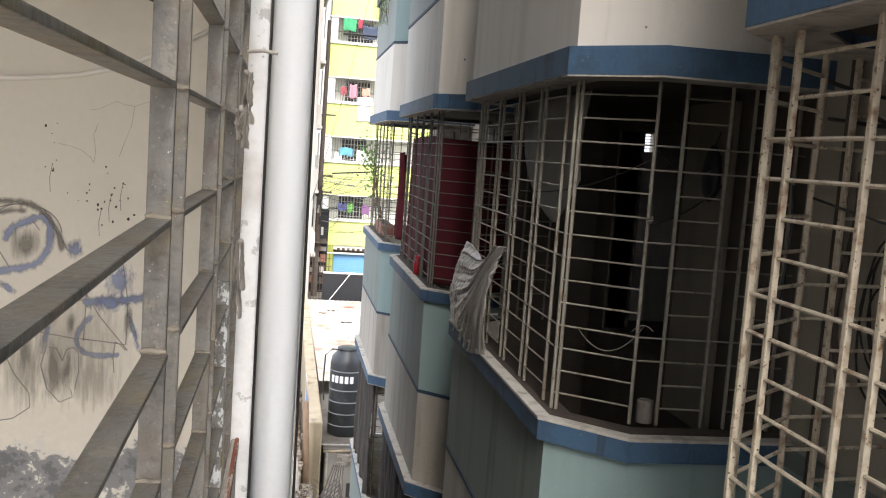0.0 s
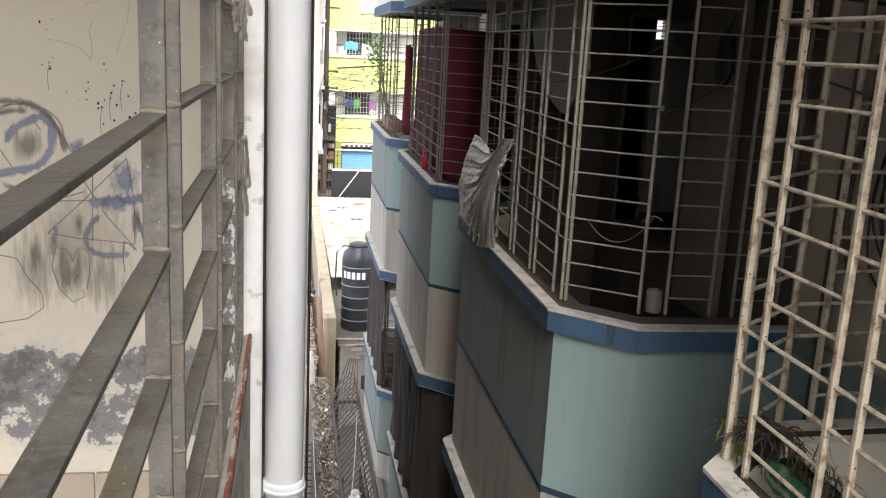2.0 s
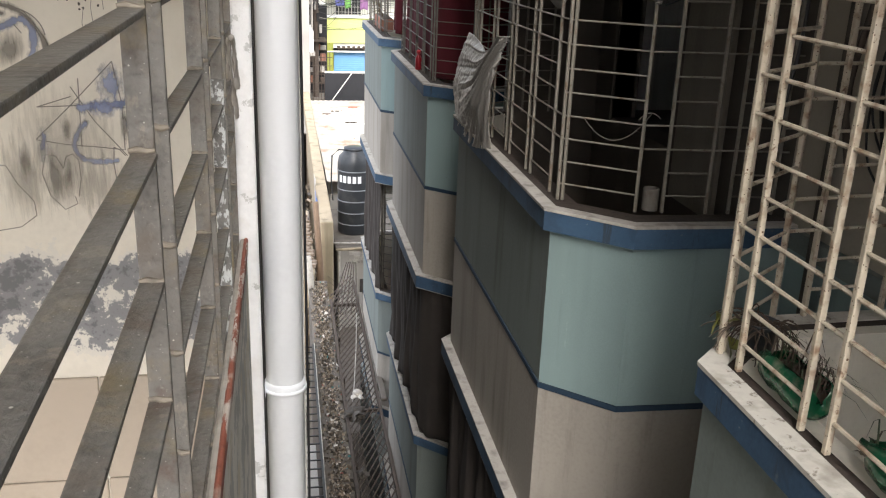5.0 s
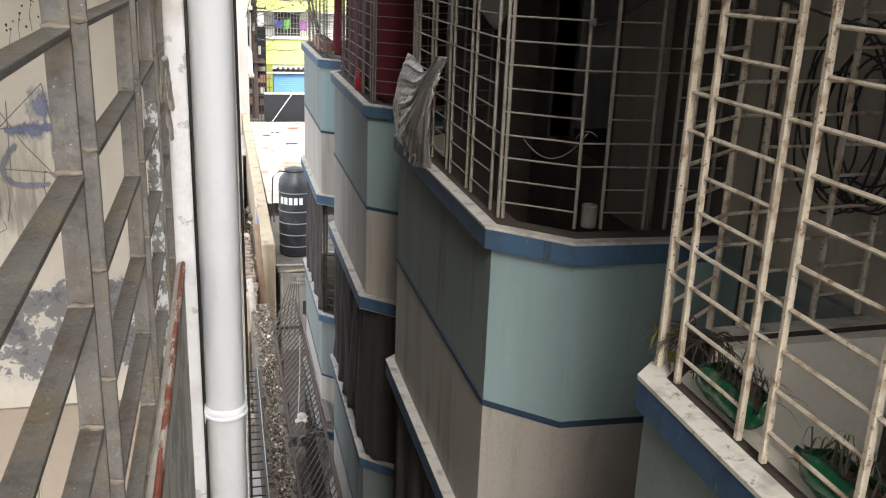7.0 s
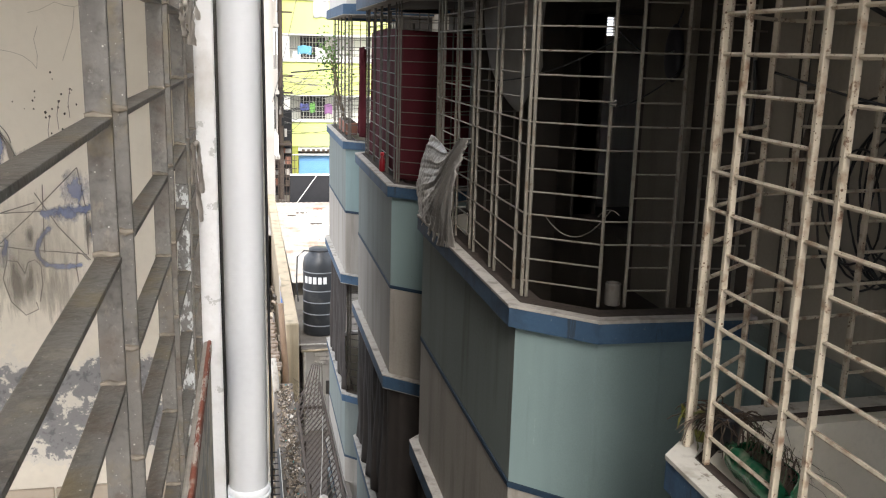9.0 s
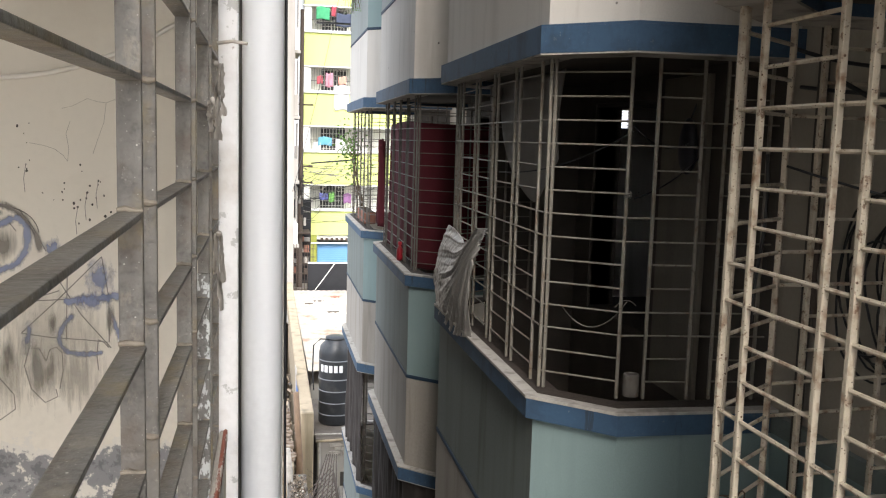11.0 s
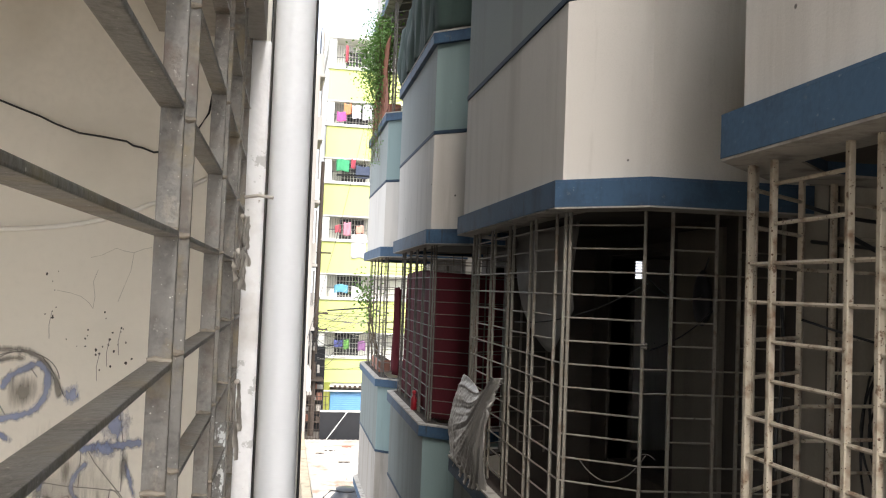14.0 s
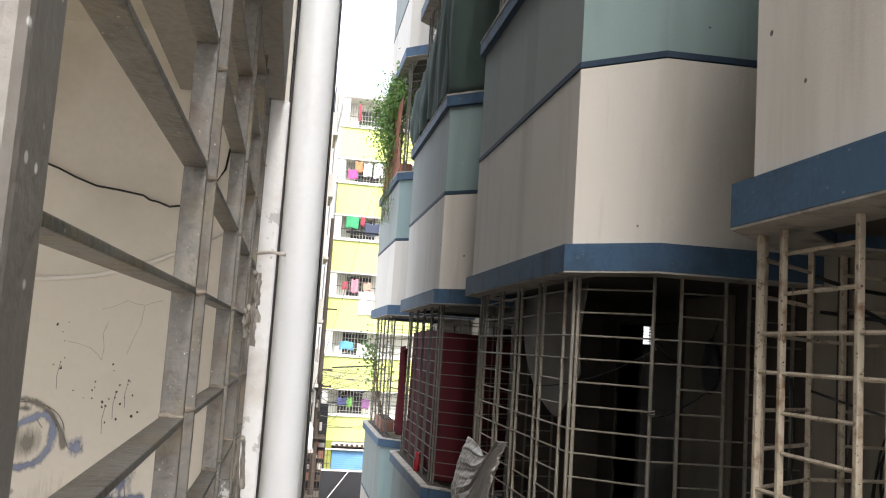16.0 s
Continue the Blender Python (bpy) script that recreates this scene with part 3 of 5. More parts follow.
# ---------------------------------------------------------------- cloth, plants and other soft things
def cloth(name, fn, nu, nv, material, label, category, thick=0.002):
    """A hanging sheet: fn(u, v) gives the place of each node."""
    bm = bmesh.new()
    g = [[bm.verts.new(fn(i / nu, j / nv)) for j in range(nv + 1)] for i in range(nu + 1)]
    for i in range(nu):
        for j in range(nv):
            bm.faces.new((g[i][j], g[i + 1][j], g[i + 1][j + 1], g[i][j + 1]))
    ob = solid(name, bm, material, label, category, smooth=True)
    md = ob.modifiers.new("thickness", "SOLIDIFY")
    md.thickness = thick
    return ob


def along(path, s):
    """Point and outward normal at arc length s of a plan path."""
    for a, b in zip(path, path[1:]):
        a, b = Vector(a), Vector(b)
        n = (b - a).length
        if s <= n or b == Vector(path[-1]):
            d = (b - a) / n
            return a + d * min(s, n), Vector((d.y, -d.x))
        s -= n


def fold(s, seed, amp, freq=9.0):
    return amp * (math.sin(freq * s * 2 * math.pi / 1.0 + 1.7 * seed) + 0.6 * math.sin(2.3 * freq * s + seed) + 0.8 * noise.noise((s * freq * 0.8, seed, 0)))


def cloth_mat(name, base, rough=0.9, through=0.25, vary=0.15, scale=6, stain=None, amt=0.5):
    m = mat(name, base, rough, vary=vary, scale=scale, grain=180, bump=0.2, stain=stain, stain_amt=amt, stain_scale=5)
    return m


M_RED_CLOTH = cloth_mat("dark_red_cloth", (0.10, 0.009, 0.016))
M_TARP = cloth_mat("green_grey_tarpaulin", (0.034, 0.058, 0.048), 0.8, stain=(0.06, 0.07, 0.06))
M_BROWN_CLOTH = cloth_mat("brown_net_cloth", (0.042, 0.034, 0.029), 0.9, stain=(0.07, 0.057, 0.05))
M_SHEET = mat("dusty_plastic_sheet", (0.30, 0.28, 0.255), 0.28, vary=0.06, scale=9, grain=90, bump=0.2, stain=(0.24, 0.21, 0.18), stain_amt=0.35, stain_scale=8)
M_LEAF = mat("fresh_green_leaf", (0.12, 0.24, 0.045), 0.5, vary=0.25, scale=14, bump=0, per_object=0.0)
M_DRY = mat("dry_brown_leaf", (0.075, 0.052, 0.036), 0.8, vary=0.3, scale=20, bump=0)
M_DKLEAF = mat("dull_green_leaf", (0.05, 0.065, 0.028), 0.6, vary=0.3, scale=20, bump=0)
M_STEM = mat("brown_stem", (0.12, 0.085, 0.05), 0.9, vary=0.2, scale=20, bump=0)
M_SOIL = mat("dry_potting_soil", (0.09, 0.065, 0.045), 0.95, vary=0.3, scale=30, bump=0.8)
M_GREEN_PLASTIC = mat("green_bottle_plastic", (0.010, 0.085, 0.038), 0.2, vary=0.2, scale=12, bump=0.1, stain=(0.25, 0.24, 0.18), stain_amt=0.6, stain_scale=22)
M_RUST = mat("rusted_iron", (0.075, 0.056, 0.044), 0.85, metal=0.2, vary=0.3, scale=20, bump=0.4)
M_RAG = mat("dirty_white_rag", (0.50, 0.46, 0.41), 0.9, vary=0.15, scale=30, bump=0.3)
M_TERRA = mat("terracotta_wood", (0.30, 0.13, 0.085), 0.8, vary=0.15, scale=8, bump=0.2)

# red curtain on the near side of the second bay, inside its grille
path2 = offset_path(bay_path(2), -0.215)
near2 = [(X + 0.10, BAYS[2][0] + 1.90), (X + 0.10, BAYS[2][0] + 0.20), path2[4], path2[5]]
len2 = sum((Vector(b) - Vector(a)).length for a, b in zip(near2, near2[1:]))


def red_fn(u, v):
    p, n = along(near2, u * len2)
    d = fold(u * len2, 1, 0.008 * (0.4 + v), 5) + (0.05 * (v - 0.7) if v > 0.7 else 0)
    return (p.x + n.x * d, p.y + n.y * d, 7.60 - 1.14 * v + 0.02 * math.sin(u * 5))


cloth("curtain", red_fn, 90, 20, M_RED_CLOTH, "dark red cloth curtain behind a balcony grille", "curtain")
cloth("cloth_strip", lambda u, v: (1.10 + 0.03 * math.sin(u * 9 + v * 2), 8.98 + 0.17 * u, 7.44 - 0.83 * v + 0.03 * u), 14, 16, M_RED_CLOTH, "narrow dark red cloth hung on the grille", "cloth")


# dusty plastic sheet thrown over the grille of the first bay
def sheet_fn(u, v):
    """Hung from two knots; folds fan out from the higher one, the far corner is crumpled."""
    y = (5.62 - 0.94 * u) * (1 - v) + (5.88 - 1.04 * u) * v
    swag = math.exp(-((u - 0.45) / 0.24) ** 2)
    top = 6.965 + 0.07 * u - 0.09 * swag
    bot = 6.445 - 0.07 * math.sin(math.pi * u) + 0.018 * noise.noise((u * 9, 3, 0)) + 0.010 * noise.noise((u * 30, 1, 0))
    fan = math.atan2(1.06 - u, v + 0.16)
    pull = u ** 0.7
    crease = pull * (0.022 * noise.noise((fan * 6.5, v * 0.6, 2.0)) + 0.030 * noise.noise((fan * 18, v * 0.8, 7)) + 0.018 * noise.noise((fan * 44, v * 1.2, 4)))
    rough = (1 - u) ** 0.8 * (0.4 + 0.6 * v)
    crease -= 0.018 * rough
    crease += rough * (0.020 * abs(noise.noise((u * 8, v * 2.2, 5))) + 0.014 * abs(noise.noise((u * 20 + v * 4, v * 4.5, 8))) + 0.005 * noise.noise((u * 40, v * 12, 3)))
    crease += 0.020 * math.sin(16 * (v - 0.06)) * swag * math.exp(-v * 4)
    crease += 0.0030 * noise.noise((u * 55, v * 40, 11)) + 0.010 * (0.35 - abs(noise.noise((fan * 13, v * 3, 21)))) + 0.004 * (0.35 - abs(noise.noise((u * 24, v * 6, 31))))
    return (1.082 - 0.040 * math.sin(math.pi * min(1, v * 1.05)) - 0.030 * v - crease, y + crease * 0.4, top + (bot - top) * v)


cloth("plastic_sheet", sheet_fn, 130, 100, M_SHEET, "crumpled dusty plastic sheet hung over the grille", "plastic sheet", 0.0015)

# green tarpaulin on the upper second bay
pathT = offset_path(bay_path(2), -0.01)
tline = [pathT[2], pathT[3], pathT[4], pathT[5]]
lenT = sum((Vector(b) - Vector(a)).length for a, b in zip(tline, tline[1:]))


def tarp_fn(u, v):
    s = u * lenT
    p, n = along(tline, s)
    top = 10.86 - 0.82 * max(0.0, 1 - (u / 0.66) ** 2)
    bot = 9.455
    pull = 0.03 * math.sin(s * 12 + (1 - v) * 2) * v + 0.02 * noise.noise((s * 6, v * 2, 0)) + 0.013 * math.sin(s * 27 + 2.5 * v) + 0.007 * math.sin(s * 66 + 5 * v + 3 * noise.noise((s * 3, v, 1)))
    d = 0.025 + pull + 0.025 * math.sin(math.pi * v)
    return (p.x + n.x * d, p.y + n.y * d, top + (bot - top) * v)


cloth("tarpaulin", tarp_fn, 90, 30, M_TARP, "green-grey tarpaulin draped over an upper balcony", "tarpaulin")


# brown net cloths over the lower balconies
def low_cloth(i, s0, s1, z0, z1, seed, label):
    q = offset_path(bay_path(i), -0.035)
    line = [q[2], q[3], q[4], q[5]]

    def fn(u, v):
        p, n = along(line, s0 + (s1 - s0) * u)
        s = u * (s1 - s0)
        d = 0.03 + 0.03 * math.sin(s * 16 + seed + 3 * v) * v + 0.03 * noise.noise((s * 5, v * 2, seed)) + 0.012 * math.sin(s * 41 + seed)
        return (p.x + n.x * d, p.y + n.y * d, z1 + (z0 - z1) * v + 0.05 * math.sin(s * 4 + seed) * v)
    return cloth("net_cloth", fn, 80, 24, M_BROWN_CLOTH, label, "cloth")


low_cloth(2, 0.0, 2.6, 3.50, 4.84, 2.0, "dark brown net cloth draped over a lower balcony")
low_cloth(3, 0.35, 2.02, 3.50, 4.84, 5.0, "brown net cloth hanging from a far lower balcony")
low_cloth(1, 0.0, 2.5, 3.50, 4.83, 9.0, "brown net cloth across the lower near balcony")
low_cloth(1, 0.0, 2.5, 3.50 - 3, 4.83 - 3, 4.0, "brown net cloth across the lowest balcony")


def leafy(bm, at, size, rng):
    """One pointed leaf of two folded halves."""
    d = Vector((rng.uniform(-1, 1), rng.uniform(-1, 1), rng.uniform(-0.9, 0.6))).normalized()
    side = d.cross(Vector((rng.uniform(-1, 1), rng.uniform(-1, 1), rng.uniform(-1, 1)))).normalized() * size * 0.3
    at = Vector(at)
    up = d.cross(side).normalized() * size * 0.08
    a, b, c, e, m = (bm.verts.new(q) for q in (at, at + d * size * 0.5 + side + up, at + d * size, at + d * size * 0.5 - side + up, at + d * size * 0.5))
    bm.faces.new((a, b, m))
    bm.faces.new((b, c, m))
    bm.faces.new((c, e, m))
    bm.faces.new((e, a, m))


def bush(name, label, centre, spread, n_leaf, leaf, n_stem, base, seed, hang=0, material=None):
    rng = random.Random(seed)
    t = thing(name, label, "plant")
    leaves = bmesh.new()
    for k in range(n_stem):
        tip = Vector(centre) + Vector([rng.gauss(0, 0.5) * q for q in spread])
        b = Vector(base) + Vector((rng.uniform(-0.04, 0.04), rng.uniform(-1, 1) * spread[1] * 0.6, 0))
        mid = b.lerp(tip, 0.5) + Vector((rng.uniform(-0.08, 0.02), rng.uniform(-0.1, 0.1), 0.05))
        part("stem", tube(bmesh.new(), [b, mid, tip], [0.006, 0.004, 0.002], 5), M_STEM, t)
        for j in range(n_leaf // n_stem):
            q = (mid.lerp(tip, rng.random() ** 0.6)) + Vector([rng.gauss(0, 0.09) for _ in range(3)])
            leafy(leaves, q, leaf * rng.uniform(0.6, 1.2), rng)
    for k in range(hang):
        y = base[1] + rng.uniform(-1, 1) * spread[1] * 0.8
        p = Vector((base[0] - rng.uniform(0.03, 0.1), y, base[2]))
        pts = [p]
        for j in range(9):
            p = p + Vector((rng.uniform(-0.012, 0.012), rng.uniform(-0.03, 0.03), -rng.uniform(0.05, 0.09)))
            pts.append(p)
            for _ in range(4):
                leafy(leaves, p + Vector([rng.gauss(0, 0.02) for _ in range(3)]), leaf * rng.uniform(0.4, 0.8), rng)
        part("stem", tube(bmesh.new(), pts, 0.0025, 4), M_STEM, t)
    part("foliage", leaves, material or M_LEAF, t)
    return t


def planter(y, x, z, length, label):
    t = thing("planter_box", label, "planter")
    part("box", bx(x - 0.07, x + 0.07, y - length / 2, y + length / 2, z, z + 0.14, 0.008), M_TERRA, t)
    part("soil", bx(x - 0.06, x + 0.06, y - length / 2 + 0.01, y + length / 2 - 0.01, z + 0.14, z + 0.146), M_SOIL, t)


planter(11.2, 1.17, 9.446, 1.3, "brown planter box on an upper balcony sill")
bush("climbing_bush", "bright green bush spilling over an upper balcony", (1.02, 11.0, 10.45), (0.20, 0.50, 0.36), 5200, 0.038, 34, (1.10, 11.2, 9.60), 3)
bush("trailing_plant", "green trailing plant hanging from a balcony planter", (1.02, 11.0, 9.75), (0.10, 0.55, 0.22), 900, 0.034, 16, (1.05, 11.1, 9.60), 5, hang=16)
bush("climber", "thin green climber growing through a balcony grille", (1.05, 11.9, 7.45), (0.10, 0.55, 0.25), 320, 0.050, 9, (1.18, 11.6, 6.60), 8)
planter(11.4, 1.22, 6.446, 0.8, "brown planter box inside a balcony sill")

# wooden lattice beside the bush
lat = thing("wood_lattice", "reddish wooden lattice panel on an upper balcony", "lattice")
for k in range(13):
    for sgn in (1, -1):
        y = 10.50 + 0.10 * k
        part("slat", tube(bmesh.new(), [(1.055 + 0.004 * sgn, y - 0.24 * sgn, 9.46), (1.055 + 0.004 * sgn, y + 0.24 * sgn, 10.30)], 0.009, 4), M_TERRA, lat)


# ---------------------------------------------------------------- bottle planters and litter on the near sill
def bottle_planter(y, length, label, seed):
    """A drink bottle laid on its side, cut open along the top and filled with soil."""
    rng = random.Random(seed)
    t = thing("bottle_planter", label, "planter", "bottle planters")
    prof = [(0.012, -0.5), (0.016, -0.42), (0.040, -0.28), (0.046, -0.1), (0.042, 0.02), (0.047, 0.15), (0.047, 0.40), (0.043, 0.46), (0.030, 0.495), (0.004, 0.5)]
    bm = bmesh.new()
    rings = []
    n = 19
    for r, s in prof:
        rings.append([bm.verts.new((1.188 + r * 1.12 * math.cos(a), y - s * length, 6.447 + 0.053 + r * 1.12 * math.sin(a))) for a in [math.radians(-236 + 292 * k / (n - 1)) for k in range(n)]])
    for a, b in zip(rings, rings[1:]):
        for k in range(n - 1):
            bm.faces.new((a[k], a[k + 1], b[k + 1], b[k]))
    ob = part("bottle", bm, M_GREEN_PLASTIC, t, smooth=True)
    md = ob.modifiers.new("thickness", "SOLIDIFY")
    md.thickness = 0.0015
    bm = bmesh.new()
    g = [[bm.verts.new((1.188 + (b / 6 - 0.5) * 0.082, y + (a / 20 - 0.5) * length * 0.86, 6.447 + 0.066 + 0.014 * noise.noise((a * 0.7, b * 0.8, seed)) - 0.02 * (abs(a / 10 - 1)) ** 3)) for b in range(7)] for a in range(21)]
    for p, q in zip(g, g[1:]):
        for b in range(6):
            bm.faces.new((p[b], p[b + 1], q[b + 1], q[b]))
    part("soil", bm, M_SOIL, t, smooth=True)
    dry, green = bmesh.new(), bmesh.new()
    for k in range(70):
        b = dry if k % 3 else green
        base = Vector((1.207 + rng.uniform(-0.025, 0.03), y + rng.uniform(-0.48, 0.42) * length, 6.447 + 0.066))
        d = Vector((rng.uniform(-0.03, 0.08), rng.uniform(-0.09, 0.05), 0))
        h = rng.uniform(0.015, 0.075)
        w = d.cross(Vector((0, 0, 1))).normalized() * rng.uniform(0.0012, 0.0032)
        pts = [base, base + d * 0.4 + Vector((0, 0, h)), base + d * 0.9 + Vector((0, 0, h * 0.7)), base + d * 1.3 + Vector((0, 0, -0.02 * rng.random()))]
        vs = [(b.verts.new(p - w * (1 - 0.3 * i)), b.verts.new(p + w * (1 - 0.3 * i))) for i, p in enumerate(pts)]
        for u, v in zip(vs, vs[1:]):
            b.faces.new((u[0], u[1], v[1], v[0]))
    part("dry_leaves", dry, M_DRY, t, "withered brown leaves")
    part("leaves", green, M_DKLEAF, t, "dull green leaves")


bottle_planter(2.16, 0.26, "green cut bottle planter with withered plants on the sill", 3)
bottle_planter(1.72, 0.30, "green cut bottle planter with dry soil and stalks", 5)
bottle_planter(1.36, 0.28, "green cut bottle planter with dry soil and stalks", 6)
# withered plant in the corner that hangs over the sill
rng = random.Random(12)
wt = thing("withered_plant", "withered plant with brown stalks hanging over the sill", "plant")
pot = part("pot", lathe(bmesh.new(), [(0.038, 6.447), (0.048, 6.53), (0.051, 6.54), (0.044, 6.54), (0.040, 6.525), (0.0005, 6.525)], 1.235, 2.40, 20), M_BLACK_TANK, wt, smooth=True)
bm = bmesh.new()
for k in range(90):
    a = rng.uniform(0, 6.28)
    p = Vector((1.235, 2.40, 6.53)) + Vector((math.cos(a), math.sin(a), 0)) * rng.uniform(0.0, 0.05)
    d = Vector((math.cos(a) * 0.8 - 0.15, math.sin(a) * 0.8 - 0.1, rng.uniform(0.2, 1.0)))
    pts = [p]
    for q in range(rng.randint(6, 11)):
        d += Vector((rng.gauss(0, 0.30), rng.gauss(0, 0.30), rng.gauss(-0.26, 0.2)))
        p = p + d.normalized() * 0.0115
        p.z = max(p.z, 6.452 if p.x > 1.06 else 6.36)
        pts.append(p.copy())
    tube(bm, pts, [0.0026 * (1 - 0.6 * q / len(pts)) for q in range(len(pts))], 5)
part("stalk", bm, M_DRY, wt)
bm = bmesh.new()
for k in range(5):
    leafy(bm, (1.13 + 0.01 * k, 2.42, 6.55 - 0.02 * k), 0.06, rng)
part("leaf", bm, mat("yellowing_leaf", (0.15, 0.15, 0.03), 0.5, vary=0.2, scale=20, bump=0), wt, "yellowing leaf")

# cables inside and behind the near balcony
rng = random.Random(4)


def cable(name, pts, r, material, label, n=6):
    return solid(name, tube(bmesh.new(), pts, r, n), material, label, "cable", smooth=True)


coil = thing("cable_coil", "coiled black cable hung on the facade", "cable")
for k in range(11):
    cx, cz, rr = 1.90 + rng.uniform(-0.02, 0.03), 7.05 + rng.uniform(-0.06, 0.06), rng.uniform(0.13, 0.27)
    cyy = 2.75 + rng.uniform(-0.12, 0.12)
    part("turn", tube(bmesh.new(), [(cx + 0.012 * math.sin(3 * a + k), cyy + rr * 0.8 * math.cos(a), cz + rr * 1.15 * math.sin(a)) for a in [2 * math.pi * q / 28 for q in range(29)]], 0.0042, 5, cap=False), M_CABLE, coil, smooth=True)
cable("cable", sag((1.97, 3.45, 7.70), (1.97, 1.2, 7.62), 0.05), 0.008, M_CABLE, "thick black cable along the facade")
cable("cable", sag((1.55, 2.62, 7.66), (1.97, 2.0, 7.30), 0.02), 0.007, M_CABLE, "black cable running to the facade")
cable("cable", sag((1.42, 2.64, 7.74), (1.90, 2.60, 7.72), 0.03), 0.006, M_CABLE, "black cable tied to a grille")
cable("cable", sag((1.40, 2.60, 7.42), (1.97, 2.2, 7.28), 0.02), 0.004, M_CABLE, "thin black cable with a knot")
cable("cable", [(1.40 + 0.02 * math.sin(z * 9), 2.70 + 0.02 * math.sin(z * 7), 7.45 - z) for z in [0.06 * k for k in range(9)]], 0.005, M_CABLE, "loose black cable end hanging down")
cable("cable", [(1.62 + 0.015 * math.sin(z * 11), 2.72 + 0.03 * math.sin(z * 5), 7.5 - z) for z in [0.08 * k for k in range(10)]], 0.010, M_RUST, "brown twisted wire bundle")
cable("down_cable", [(1.31 + 0.01 * math.sin(k), 2.66, 6.30 - 0.3 * k) for k in range(18)], 0.004, M_CABLE, "black cable hanging beside the bay")
cable("facade_pipe", [(1.96, 3.30, z) for z in (0.0, 9.0, 17.0)], 0.02, M_INNER, "painted conduit on the facade", 10)

# things inside the first bay
tagged(solid("tin_can", lathe(bmesh.new(), [(0.03, 6.447), (0.033, 6.45), (0.033, 6.535), (0.03, 6.54), (0.027, 6.54), (0.027, 6.47), (0.0005, 6.47)], 1.475, 3.72, 18), M_DULL_IRON, "small dusty tin can on the sill", "can"), kind="")
cable("cable", sag((1.21, 3.86, 6.80), (1.44, 3.72, 6.84), 0.10), 0.0022, M_DULL_IRON, "grey wire looped on the grille")
cable("cable", sag((1.38, 3.70, 6.82), (1.46, 3.68, 6.83), -0.025), 0.0022, M_DULL_IRON, "grey wire tied round the post")
cable("cable", sag((1.42, 3.66, 7.26), (1.98, 4.2, 7.44), 0.03), 0.003, M_CABLE, "black wire strung across the balcony")
cable("cable", sag((1.12, 4.6, 7.32), (1.42, 3.70, 7.52), 0.05), 0.003, M_CABLE, "black wire strung across the balcony")
cable("cable", sag((1.42, 3.70, 7.54), (1.98, 4.3, 7.50), 0.06), 0.003, M_CABLE, "black wire strung across the balcony")
knot = bmesh.new()
tube(knot, [(1.40 + 0.012 * math.cos(a * 1.0), 3.675 + 0.012 * math.sin(a), 7.26 + 0.0016 * a) for a in [0.7 * k for k in range(20)]], 0.004, 5)
solid("wire_knot", knot, M_DULL_IRON, "wire knotted round the grille post", "wire")
bagt = thing("hanging_bag", "dark cloth bag hung on the balcony wall", "bag")
bm = bmesh.new()
bmesh.ops.create_icosphere(bm, subdivisions=3, radius=0.07)
for v in bm.verts:
    v.co = Vector((1.94 + v.co.x * 0.5, 4.28 + v.co.y * (1.0 - v.co.z * 3), 7.47 + v.co.z * 1.9))
part("bag_body", bm, M_DOOR, bagt, smooth=True)
part("strap", tube(bmesh.new(), [(1.94, 4.28, 7.58), (1.985, 4.28, 7.70), (1.99, 4.27, 7.72)], 0.004, 5), M_DOOR, bagt)
# pale cloth hung across the inner corner of the first bay
M_HUNG = cloth_mat("grey_hung_cloth", (0.30, 0.28, 0.25), stain=(0.20, 0.18, 0.15))
cloth("hung_cloth", lambda u, v: (1.45 + 0.02 * math.sin(9 * u + 3 * v), 5.90 - 1.24 * u, 7.83 - (0.10 + 1.9 * u - 1.55 * u * u) * v + 0.008 * math.sin(8 * u)), 30, 20, M_HUNG, "grey cloth hung from the balcony ceiling", "cloth")
# dark doors and frames behind the balconies, with a small bright window far in the room
for i, (y0, y1) in enumerate(BAYS):
    for lv in (-1, 0, 1):
        z = BASE + 3 * lv
        d = thing("room_window_1", "dark unlit room opening with a pale wooden frame", "window", kind="structure")
        ya, yb = y0 + 0.90, y0 + 1.82
        for nm, q in (("jamb", (ya - 0.05, ya, z - 1.36, z - 0.10)), ("jamb", (yb, yb + 0.05, z - 1.36, z - 0.10)), ("head", (ya - 0.05, yb + 0.05, z - 0.10, z - 0.05))):
            part(nm, bx(XM - 0.02, XM + 0.13, q[0], q[1], q[2], q[3], 0.004), M_INNER, d)

# Paler leaf carries the brighter light on this stretch in its colour.
part("door_leaf", bx(XM - 0.03, XM - 0.004, 4.16, 4.63, 6.25, 7.80, 0.003), mat("lit_beige_door_paint", (0.15, 0.13, 0.10), 0.7, vary=0.12, scale=3, stain=(0.09, 0.075, 0.055), stain_amt=0.5, stain_scale=6, streak=True, bump=0.15), thing("balcony_door_1", "beige door leaf against the balcony wall, brighter light painted in", "door", kind="structure"))

# ---------------------------------------------------------------- near building: details
DRAWN = [0]


